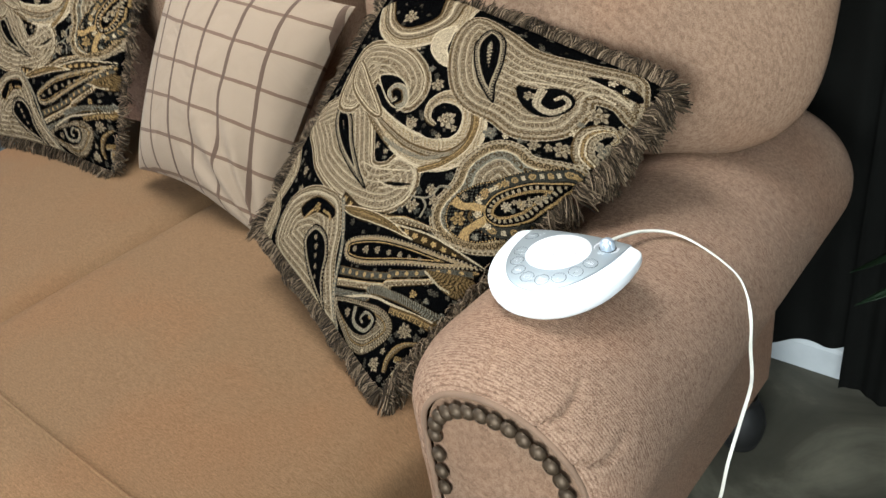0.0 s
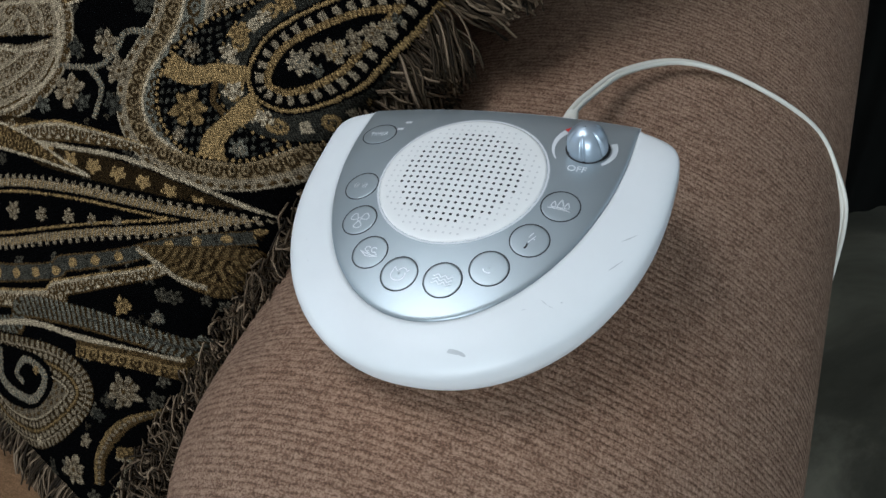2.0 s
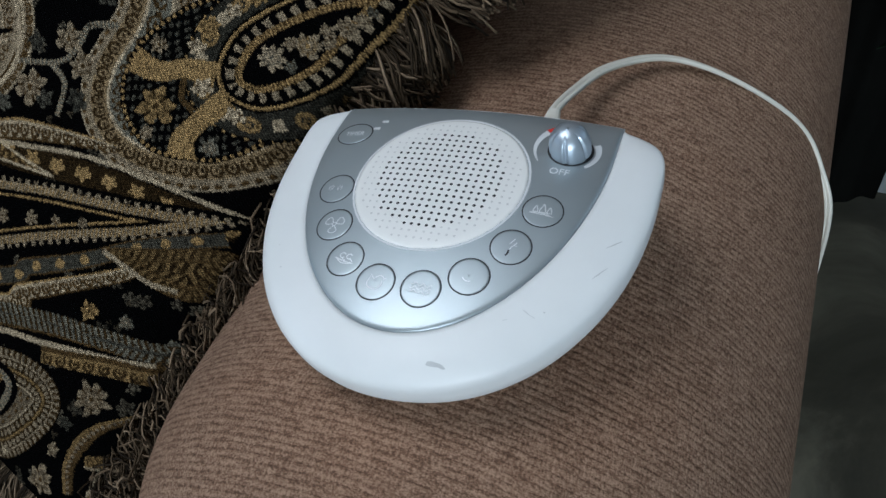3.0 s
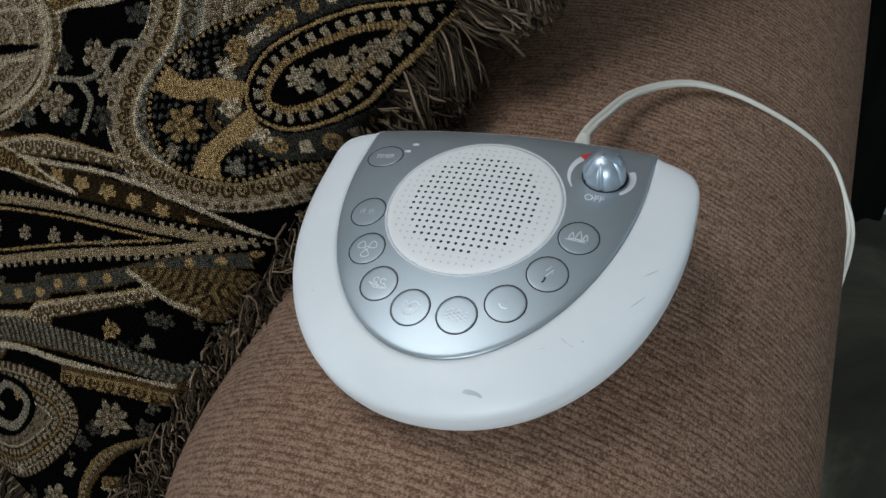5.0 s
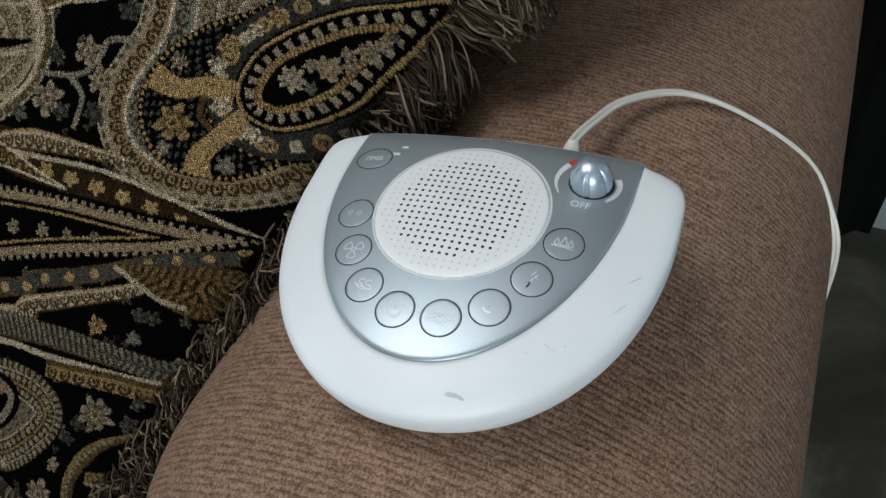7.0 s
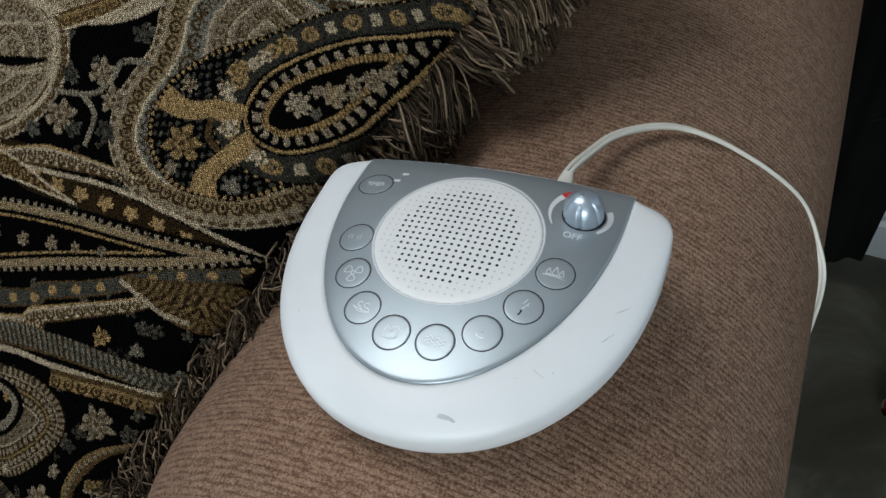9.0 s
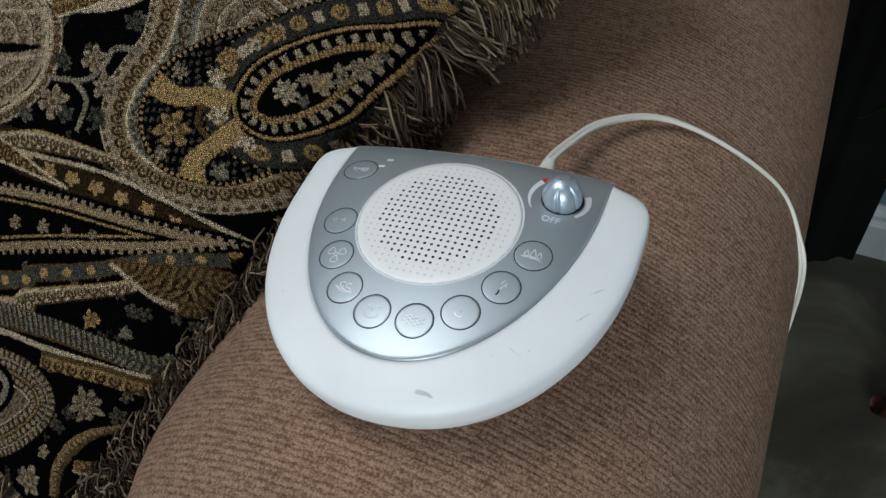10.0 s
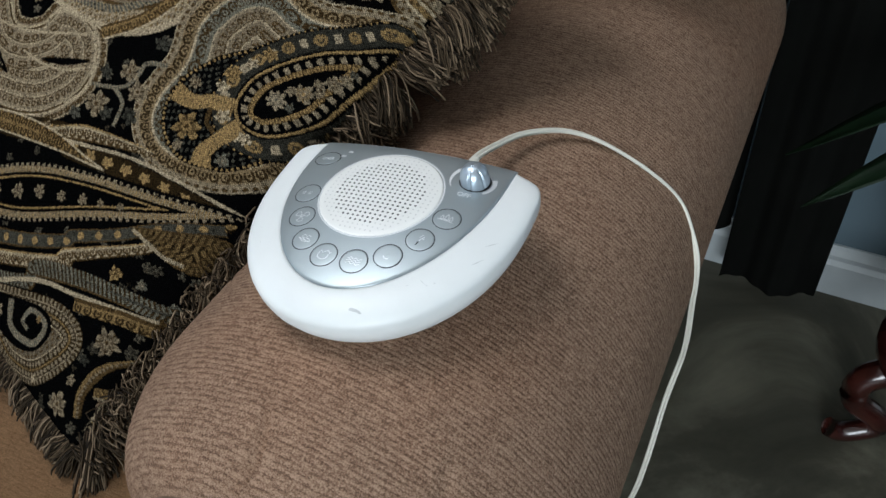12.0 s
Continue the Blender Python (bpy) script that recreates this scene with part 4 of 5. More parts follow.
    w.flower(14.1, 8.0, 0.3, 6, T, D)
    w.flower(14.8, 6.7, 0.28, 6, T, D)
    w.line([(6.3, 16.7), (8.5, 12.1), (10.6, 8.8), (11.1, 8.6), (12.2, 7.1), (13.4, 5.6), (15.6, 3.3), (17.7, 0.6)], 0.55, 0.35, (0, 0.1, "solid", D), (0.1, 0.9, "beads", S * 0.5, G, 1.4), (0.9, 1.01, "solid", D))
    w.line([(4.9, 16.2), (7.5, 11.2), (9.5, 8.0), (9.7, 8.4), (11.2, 6.6), (13.6, 3.8), (15.1, 2.7)], 0.5, 0.3, *RIBBON, mid=0.5)
    w.shape([(14.2, 5.2), (15.5, 3.2), (17.0, 0.8), (17.0, 0.0), (15.2, 0.0), (14.2, 0.4), (13.9, 1.8), (14.0, 3.5)], (0, 0.1, "solid", D), (0.1, 0.6, "hatch", G * 0.45, D * 0.5, 0.4), (0.6, 0.7, "solid", D), (0.7, 9, "hatch", G * 0.5, D * 0.3, 0.55))
    w.line([(14.2, 5.1), (14.1, 3.7), (14.0, 2.4), (14.3, 1.2)], 0.12, 0.12, (0, 1.01, "solid", C * 0.7))
    w.flower(11.2, 4.4, 0.5, 6, G, D)
    w.flower(11.7, 2.5, 0.38, 6, S, T)
    w.line([(3.7, 15.7), (6.3, 10.3), (7.7, 9.9), (9.2, 6.6), (10.2, 3.5), (11.1, 0.4), (11.8, 0.0)], 0.5, 0.5, (0, 0.12, "solid", D), (0.12, 0.5, "hatch", S * 1.2, D * 0.5, 0.34), (0.5, 0.58, "solid", S * 0.5), (0.58, 1.01, "hatch", S * 1.35, D * 0.5, 0.34), mid=0.6)
    w.line([(3.0, 15.3), (7.0, 9.6), (8.3, 6.1), (9.4, 3.1), (10.4, 0.4), (11.2, 0.0)], 0.16, 0.14, (0, 1.01, "solid", C * 0.85))
    w.line([(7.8, 5.8), (8.5, 4.0), (9.2, 2.3), (9.9, 0.1), (10.7, 0.0)], 0.45, 0.5, (0, 0.7, "loops", G * 0.75, D * 0.5, 0.8), (0.7, 1.01, "solid", D))
    # low spiral
    w.shape([(3.2, 15.5), (6.0, 10.1), (7.3, 6.4), (6.7, 4.0), (4.6, 3.6), (1.3, 5.6), (0.1, 8.9), (0.8, 11.6), (1.8, 14.1)], (0, 0.1, "solid", K), (0.1, 0.5, "teeth", D * 0.5, T * 0.85, 0.4), (0.5, 0.6, "solid", T), (0.6, 1.05, "beads", D * 0.4, T * 0.9, 0.45), (1.05, 1.2, "solid", G * 0.6), (1.2, 1.7, "beads", D * 0.4, T * 0.9, 0.5), (1.7, 1.8, "solid", C * 0.7), (1.8, 5, "wool", T * 0.55, D))
    w.shape([(3.0, 14.4), (5.1, 10.4), (6.0, 7.5), (5.0, 6.3), (3.0, 7.2), (2.1, 10.1)], (0, 5, "solid", K))
    w.line([(4.7, 10.8), (3.1, 9.8), (3.5, 7.4), (5.2, 7.0), (5.3, 8.6), (4.2, 9.0), (4.0, 8.3)], 0.3, 0.15, (0, 1.01, "hatch", S * 1.3, T, 0.2))
    w.flower(3.3, 11.7, 0.55, 6, T, D)
    w.flower(5.2, 7.7, 0.25, 5, G, D)
    w.flower(7.3, 2.3, 0.95, 8, T*0.85, D)
    w.flower(3.7, 3.1, 0.4, 5, T, D)
    w.flower(5.4, 3.0, 0.4, 5, S*0.4, K)
    w.line([(4.1, 1.2), (4.5, 0.0), (3.3, 0.0), (1.6, 0.1)], 0.35, 0.3, (0, 0.2, "solid", C * 0.7), (0.2, 0.8, "hatch", G * 0.7, D, 0.25), (0.8, 1.01, "solid", G * 0.5), mid=0.5)
    w.line([(7.5, 0.1), (5.7, 1.5), (3.6, 1.9), (2.0, 1.3)], 0.12, 0.3, (0, 0.35, "solid", G * 0.6), (0.35, 0.65, "hatch", T * 0.8, D, 0.3), (0.65, 1.01, "solid", D), mid=0.4)
    w.flower(1.7, 3.2, 0.9, 6, T, D)
    w.flower(1.6, 6.1, 0.3, 5, C, D)
    w.flower(5.8, 4.2, 0.0001, 6, C, D)
    w.line([(0.0, 1.6), (0.4, 0.0), (2.3, 0.0)], 0.4, 0.4, (0, 1.01, "beads", K, T, 0.75))
    # left paisley
    w.shape([(11.3, 30.6), (7.9, 34.3), (3.2, 35.2), (0.1, 33.8), (0.1, 24.1), (0.1, 14.1), (1.4, 14.3), (6.0, 18.5), (10.1, 20.8), (12.8, 23.7), (12.7, 26.8)], (0, 0.35, "beads", T * 0.8, D, 0.4), (0.35, 0.5, "solid", C * 0.8), (0.5, 9, "nest", T * 0.95, D, 0.6), hem=0.5)
    w.shape([(11.2, 28.4), (8.2, 31.1), (7.3, 29.3), (9.3, 26.8), (10.2, 23.2), (11.7, 23.7)], (0, 0.15, "solid", D), (0.15, 3, "solid", K))
    w.flower(9.9, 27.3, 0.75, 6, G*0.8, D)
    w.line([(7.2, 29.2), (8.5, 28.4), (9.3, 27.9)], 0.2, 0.2, (0, 1.01, "solid", G * 0.8))
    w.line([(10.2, 25.8), (10.4, 24.2), (10.0, 23.4)], 0.2, 0.2, (0, 1.01, "solid", G * 0.8))
    w.shape([(8.2, 25.5), (8.2, 22.6), (6.4, 20.4), (3.6, 19.3), (0.1, 17.1), (1.3, 21.4), (2.8, 24.6), (4.9, 27.1), (6.7, 26.9)], (0, 0.2, "solid", K), (0.2, 0.5, "teeth", K, T, 0.5), (0.5, 0.75, "solid", T * 0.9), (0.75, 5, "solid", K))
    w.flower(6.7, 24.6, 0.4, 6, T, D)
    w.flower(5.8, 23.7, 0.4, 6, T, D)
    w.flower(4.8, 23.0, 0.35, 6, T, D)
    w.flower(3.7, 22.1, 0.35, 6, T, D)
    w.flower(2.6, 21.4, 0.3, 6, T, D)
    w.line([(13.7, 23.2), (9.1, 18.9), (3.0, 15.7), (0.1, 12.9)], 0.3, 0.3, (0, 1.01, "beads", S, T * 1.1, 0.55))
    # leaves by the left seam
    w.shape([(14.0, 40.9), (11.8, 40.9), (7.3, 41.2), (2.8, 40.7), (8.3, 37.9), (11.8, 37.7)], *EDGE_WOOL, hem=0.6)
    w.shape([(11.6, 40.9), (9.5, 41.0), (8.9, 41.1), (10.6, 41.0)], (0, 2, "solid", K))
    w.shape([(6.6, 41.2), (3.3, 41.4), (0.0, 41.7), (0.1, 38.5), (4.5, 37.3)], *EDGE_WOOL, hem=0.6)
    w.shape([(5.1, 41.2), (2.4, 41.6), (0.7, 41.7), (3.1, 41.0)], (0, 2, "solid", K))
    w.flower(12.5, 34.7, 0.7, 6, T, D)
    w.flower(10.0, 33.5, 0.6, 6, T, D)
    w.flower(7.6, 35.0, 0.4, 5, S, D)
    grain = np.random.RandomState(5)
    cells = grain.uniform(0.62, 1.18, (640, 640)) * np.where(grain.rand(640, 640) < 0.08, 0.3, 1.0)
    i, j = np.clip((w.A * 9).astype(int), 0, 639), np.clip((w.B * 13).astype(int), 0, 639)
    w.col = w.col * cells[i, j][:, None] * 1.18
    return w.col.reshape(U.shape + (3,)), (w.rise * 0.01).reshape(U.shape)


FRONT_PILLOW = Quilt((-0.600, 0.488, 0.503), (-0.424, 0.864, 0.770), (-0.913, 0.958, 0.845), (-0.917, 0.596, 0.586), 0.058, 0.06, 0.008, 0.024)
pillow = thing("scatter_pillow", (-0.65, 0.62, 0.49), "black and gold paisley tapestry pillow with brush fringe", "pillow", "scatter pillows")
part("front_cover", cloth("front_cover", FRONT_PILLOW, 860, TAPESTRY, 1, paisley), pillow, "woven paisley tapestry in gold, taupe and black", local=False)
part("back_cover", cloth("back_cover", FRONT_PILLOW, 40, PILLOW_BACK, -1), pillow, "plain dark back", local=False)
tagged(part("fringe", fringe("fringe", FRONT_PILLOW, FRINGE, 44, (0.034, 0.035, 0.034, 0.022), 3, tucked=(0,)), pillow, "thick taupe brush fringe", local=False), kind="stuff")


def checked_cloth():
    m, t, b = nodes("checked_cloth")
    uv = coords(t, (1, 1, 1), "UV")
    sep = add(t, "SeparateXYZ")
    t.links.new(uv, sep.inputs[0])
    wob = noise_of(t, uv, 5.0, 2.0)
    bars = []
    for along, across, start, half in ((0.84, -6.02, 2.28, 0.05), (-6.24, -0.56, 3.53, 0.045)):
        run = maths(t, "ADD", maths(t, "MULTIPLY", sep.outputs[0], along), maths(t, "MULTIPLY", sep.outputs[1], across))
        run = maths(t, "ADD", run, maths(t, "ADD", start + 0.44, maths(t, "MULTIPLY", wob, 0.12)))
        d = maths(t, "ABSOLUTE", maths(t, "SUBTRACT", maths(t, "FRACT", run), 0.5))
        bars.append(maths(t, "LESS_THAN", d, half))
    grain = noise_of(t, coords(t, (500, 500, 1), "UV"), 1.0, 2.0)
    base = ramp(t, grain, [(0.3, (0.17, 0.122, 0.082)), (0.7, (0.245, 0.182, 0.128))])
    col = mixed(t, maths(t, "MULTIPLY", bars[1], 0.9), base, (0.085, 0.046, 0.025))
    col = mixed(t, maths(t, "MULTIPLY", bars[0], 0.95), col, (0.06, 0.032, 0.018))
    t.links.new(col, b.inputs["Base Color"])
    b.inputs["Roughness"].default_value = 0.9
    crease = noise_of(t, uv, 4.0, 3.0, 0.5, 0.6)
    bump(t, b, maths(t, "ADD", crease, maths(t, "MULTIPLY", grain, 0.05)), 0.5, 0.03)
    return m


CHECKS = checked_cloth()
CHECK_PILLOW = Quilt((-1.04, 0.672, 0.485), (-1.0, 0.93, 0.80), (-1.47, 0.97, 0.90), (-1.44, 0.70, 0.52), 0.095, 0.06, 0.05)


def corner_folds(U, V):
    """Soft folds that fan out from the low corner where the cloth is squeezed, and a slack ripple across."""
    far, turn = np.hypot(U, V), np.arctan2(V + 1e-6, U + 1e-6)
    fan = np.exp(-((far - 0.3) / 0.24) ** 2) * np.sin(turn * 15 + 2 * far) * np.sin(2 * turn)
    slack = np.sin(V * 9 + 3 * U) * np.exp(-((U - 0.12) / 0.14) ** 2) * np.sin(math.pi * V)
    return np.zeros(U.shape + (3,)), 0.007 * fan + 0.006 * slack


p2 = thing("scatter_pillow", (-1.25, 0.7, 0.49), "cream cotton pillow with thin brown windowpane checks", "pillow", "scatter pillows")
part("front_cover", cloth("front_cover", CHECK_PILLOW, 140, CHECKS, 1, corner_folds), p2, local=False)
part("back_cover", cloth("back_cover", CHECK_PILLOW, 40, CHECKS, -1), p2, local=False)

FAR_PILLOW = Quilt((-1.53, 0.69, 0.495), (-1.60, 1.0, 0.95), (-2.2, 1.0, 0.95), (-2.1, 0.67, 0.485), 0.06)
p3 = thing("scatter_pillow", (-1.78, 0.7, 0.49), "second paisley tapestry pillow, farther along the sofa", "pillow", "scatter pillows")
part("front_cover", cloth("front_cover", FAR_PILLOW, 260, TAPESTRY, 1, paisley), p3, local=False)
part("back_cover", cloth("back_cover", FAR_PILLOW, 30, PILLOW_BACK, -1), p3, local=False)
tagged(part("fringe", fringe("fringe", FAR_PILLOW, FRINGE, 14, (0.03, 0.03, 0.03, 0.03), 5), p3, local=False), kind="stuff")


# ---- the sound machine ----
AXIS_X, AXIS_Y = Vector((0.9948, 0.0489, 0.0894)), Vector((-0.0546, 0.9966, 0.0619))
AXIS_Z = AXIS_X.cross(AXIS_Y).normalized()
AXIS_Y = AXIS_Z.cross(AXIS_X).normalized()
BASE = Matrix((AXIS_X, AXIS_Y, AXIS_Z)).transposed().to_4x4()
BASE.translation = Vector((-0.42742, 0.6141, 0.67646))
machine = thing("sound_machine", BASE, "white plastic sound machine with silver control panel on the arm", "sound machine")
MM = 0.001
MID_Y = 14.0
WIDEST = -13.5


def reach(inside):
    """How far a ray from the middle runs before it leaves a shape."""
    lo, hi = 0.0, 200.0
    for _ in range(30):
        r = (lo + hi) / 2
        lo, hi = (r, hi) if inside(r) else (lo, r)
    return lo


def face_radius(th):
    """From the middle out to the rim of the silver panel: half an ellipse closed by a straight back."""
    c, s_ = math.cos(th), math.sin(th)
    return reach(lambda r: MID_Y + r * s_ < 57.7 and (abs(r * c - 0.6) / 61.3) ** 2 + (min(0.0, MID_Y + r * s_ - 40.0) / 94.2) ** 2 < 1)


def body_radius(th):
    """From the middle out to the widest outline of the white body."""
    c, s_ = math.cos(th), math.sin(th)

    def inside(r):
        x, dy = r * c, MID_Y + r * s_ - 25.0
        b, e = (33.4, 4.6 if x > 0 else 6.5) if dy > 0 else (97.3, 2.1 if x > 0 else 2.08)
        return abs(x / (80.6 if x > 0 else 77.5)) ** e + abs(dy / b) ** e < 1
    return reach(inside)


def face_z(x, y):
    """The top is one low dome that falls away faster towards the panel's rim and the back edge."""
    r = math.hypot(x, y - MID_Y)
    rel = min(1.15, r / face_radius(math.atan2(y - MID_Y, x))) if r > 12 else 0.0
    return -0.00118 * (x * x + (y + 10) ** 2) - 0.9 * rel ** 6 - 0.6 * max(0.0, (y - 50.0) / 6.6) ** 2


ANG = np.linspace(0, 2 * math.pi, 288, endpoint=False)
FACE = [face_radius(t) for t in ANG]
BODY = [body_radius(t) for t in ANG]
EDGE_Z = [face_z(f * math.cos(t), MID_Y + f * math.sin(t)) for t, f in zip(ANG, FACE)]


def shell_z(k, z0):
    """The housing rolls from the panel's rim (k 0) over to its widest line (k 1)."""
    roll = 1 - math.sqrt(max(0.0, 1 - k ** 2.4))
    return z0 - 0.35 + (min(WIDEST, z0 - 5.0) - z0 + 0.35) * (0.08 * k + 0.92 * roll)


def ring_at(k, drop=None, inset=0.0, under=None):
    out = []
    for t, f, o, z0 in zip(ANG, FACE, BODY, EDGE_Z):
        r = f + (o - f) * k - inset
        z = under if under is not None else shell_z(max(k, 0.0), z0) - (drop or 0.0)
        out.append((r * math.cos(t) * MM, (MID_Y + r * math.sin(t)) * MM, z * MM))
    return out


rings = [ring_at(0.0, 1.8, 0.6), ring_at(0.0, 0.5, 0.1), ring_at(0.03)]
rings += [ring_at(k) for k in (0.1, 0.2, 0.3, 0.4, 0.5, 0.6, 0.7, 0.78, 0.85, 0.9, 0.94, 0.97, 0.99, 1.0)]
rings += [ring_at(1.0, inset=i, under=z) for i, z in ((0.2, -18.0), (1.2, -22.0), (3.6, -27.0), (8.0, -31.5), (14.0, -34.0))]
part("housing", loft("housing", rings, WHITE, cap_end=True, flip=True), machine, "smooth white plastic housing, slightly scuffed")

frings = []
for k in (1.0, 1.0, 0.99, 0.975, 0.94, 0.9, 0.84, 0.77, 0.7, 0.6, 0.5, 0.4, 0.3, 0.2, 0.1, 0.01):
    ring = []
    for t, f in zip(ANG, FACE):
        r = (f - 0.25) * k
        x, y = r * math.cos(t), MID_Y + r * math.sin(t)
        low = (1.6 if not frings else 0.45) if k == 1.0 else 0.1 if k == 0.99 else 0.0
        ring.append((x * MM, y * MM, (face_z(x, y) - low) * MM))
    frings.append(ring)
panel = part("control_panel", loft("control_panel", frings, SILVER, cap_end=True, flip=True), machine, "satin silver half-oval panel")


def dome(name, x, y, rx, ry, height, material, lift=0.0, edge=0.6, segs=40, turn=0.0):
    """A low round cap on the panel with a rounded shoulder."""
    rings = []
    for k, h in ((1.0, -0.4), (1.0, 0.35), (0.97, 0.7), (0.9, 0.86), (0.6, 0.96), (0.3, 0.99), (0.02, 1.0)):
        ring = []
        for a in np.linspace(0, 2 * math.pi, segs, endpoint=False):
            px, py = rx * k * math.cos(a), ry * k * math.sin(a)
            qx, qy = x + px * math.cos(turn) - py * math.sin(turn), y + px * math.sin(turn) + py * math.cos(turn)
            ring.append((qx * MM, qy * MM, (face_z(qx, qy) + lift + h * height) * MM))
        rings.append(ring)
    return loft(name, rings, material, cap_end=True, flip=True)


def hoop(name, x, y, rx, ry, wid, rise, material, lift=0.0, a0=0.0, a1=2 * math.pi, segs=48):
    """A flat hoop, or a length of one, on the panel."""
    full = a1 - a0 > 6.28
    rings = []
    for a in np.linspace(a0, a1, segs, endpoint=not full):
        ring = []
        for off, h in ((-wid / 2, -0.2), (-wid / 2, rise), (wid / 2, rise), (wid / 2, -0.2)):
            qx, qy = x + (rx + off) * math.cos(a), y + (ry + off) * math.sin(a)
            ring.append((qx * MM, qy * MM, (face_z(qx, qy) + lift + h) * MM))
        rings.append(ring)
    n, m = len(rings), 4
    return mesh_of(name, [p for r in rings for p in r], grid_faces(n, m, wrap_n=full, wrap_m=True), material, False)


GX, GY, GR = -0.6, 13.6, 34.4
grille = part("speaker_grille", dome("speaker_grille", GX, GY, GR, GR, 0.7, GRILLE), panel, "round white perforated speaker grille")
part("grille_rim", hoop("grille_rim", GX, GY, GR + 0.6, GR + 0.6, 0.8, 0.2, PRINT), panel)
# flat discs on the grille: hole darkness and dimple shade are colour only
pieces = []
for i in range(-11, 12):
    for j in range(-11, 12):
        x, y = i * 3.0, j * 3.0
        r = math.hypot(x, y)
        if r > 31.5:
            continue
        size = 0.66 if r < 25.5 else 0.5
        up = 0.7 * float(np.interp(r / GR, (0.0, 0.3, 0.6, 0.9), (1.0, 0.99, 0.96, 0.86))) + 0.06
        vs = [((GX + x) * MM, (GY + y) * MM, (face_z(GX + x, GY + y) + up) * MM)]
        vs += [((GX + x + size * math.cos(a)) * MM, (GY + y + size * math.sin(a)) * MM, (face_z(GX + x + size * math.cos(a), GY + y + size * math.sin(a)) + up) * MM) for a in np.linspace(0, 2 * math.pi, 10, endpoint=False)]
        pieces.append((vs, [(0, k + 1, (k + 1) % 10 + 1) for k in range(10)], r))
DIMPLE_SHADE = plain("shaded_dimple", (0.66, 0.66, 0.65), 0.6)
tagged(part("sound_hole", joined("sound_hole", [p[:2] for p in pieces if p[2] < 25.5], GAP), grille, "sound holes as flat dark discs, their depth only colour"), kind="stuff")
tagged(part("shaded_dimple", joined("shaded_dimple", [p[:2] for p in pieces if p[2] >= 25.5], DIMPLE_SHADE), grille, "dimples as flat grey discs, shade put into the colour"), kind="stuff")


def stroke(pts, x, y, wid=0.45, lift=0.95):
    """A printed line on a button, as a low ribbon."""
    vs, fs = [], []
    p = [np.array(q, float) for q in pts]
    for i, q in enumerate(p):
        d = p[min(i + 1, len(p) - 1)] - p[max(i - 1, 0)]
        n = np.array([-d[1], d[0]]) / (np.linalg.norm(d) + 1e-9) * wid / 2
        for s in (1, -1):
            qx, qy = x + q[0] + s * n[0], y + q[1] + s * n[1]
            vs.append((qx * MM, qy * MM, (face_z(qx, qy) + lift) * MM))
    for i in range(len(p) - 1):
        fs.append((2 * i, 2 * i + 1, 2 * i + 3, 2 * i + 2))
    return vs, fs


def arc(cx, cy, r, a0, a1, n=12, ry=None):
    return [(cx + r * math.cos(radians(a)), cy + (ry or r) * math.sin(radians(a))) for a in np.linspace(a0, a1, n)]


def icon(kind):
    if kind == "fan":  # three rounded blades round a hub
        blades = []
        for a in (0.6, 2.7, 4.8):
            ring = [(0.7 + 3.5 * math.sin(v / 2), 1.7 * math.sin(v)) for v in np.linspace(0, 2 * math.pi, 22)]
            blades.append([(x * math.cos(a) - y * math.sin(a), x * math.sin(a) + y * math.cos(a)) for x, y in ring])
        return blades + [arc(0, 0, 0.8, 0, 360, 12)]
    if kind == "trees":
        trees = [[(c - w, -0.9), (c - w * 0.9, 0.2), (c - 0.1, h), (c + 0.1, h), (c + w * 0.9, 0.2), (c + w, -0.9), (c - w, -0.9)] for c, h, w in ((-2.6, 1.9, 0.85), (0.0, 3.0, 1.15), (2.5, 1.9, 0.85))]
        return trees + [[(-4.6, -1.6), (-1.6, -1.1), (1.5, -1.3), (4.6, -2.3), (1.0, -1.8), (-1.8, -1.7), (-4.6, -1.6)]]
    if kind == "waves":
        return [[(x, s + 0.55 * math.sin(x * 2.2) - 0.08 * x) for x in np.linspace(-4, 4, 26)] for s in (-1.7, -0.2, 1.3)]
    if kind == "bird":
        return [arc(-0.2, -0.6, 2.9, 150, 385, 20, 2.5), [(-2.9, 0.6), (-2.4, 2.6), (-0.9, 0.9), (0.3, 2.2)], arc(1.4, 1.0, 1.5, 20, 160, 10), [(2.9, 1.1), (3.8, 1.8)]]
    if kind == "pulse":  # two knots of a heartbeat trace
        return [[(-3.6 + 6.4 * n + 0.36 * j, (1.7, -1.5)[j % 2] * (0.5 + 0.5 * math.sin(j * 0.5))) for j in range(7)] for n in (0, 0.62)]
    if kind == "frogs":
        return [arc(-1.3, 1.2, 1.1, 20, 320, 14), arc(1.6, 0.9, 1.1, 20, 320, 14), [(-4.2, 0.2), (-2.2, -0.6), (0.2, -1.4), (3.9, -1.9)], [(-4.2, 0.2), (-1.2, -2.0), (1.2, -2.2), (3.9, -1.9)], [(-1.3, 0.1), (-0.6, -0.6), (0.4, -0.9)], [(1.8, -0.2), (2.6, -0.4), (3.6, -1.4)]]
    if kind == "storm":
        return [[(0.8, 3.4), (-0.6, 1.0), (1.2, 1.2), (-0.2, -1.2)], [(1.8, 2.0), (1.0, 0.6), (2.0, 0.5)]]
    return [arc(0, 0, 2.2, 200, 300, 10)]


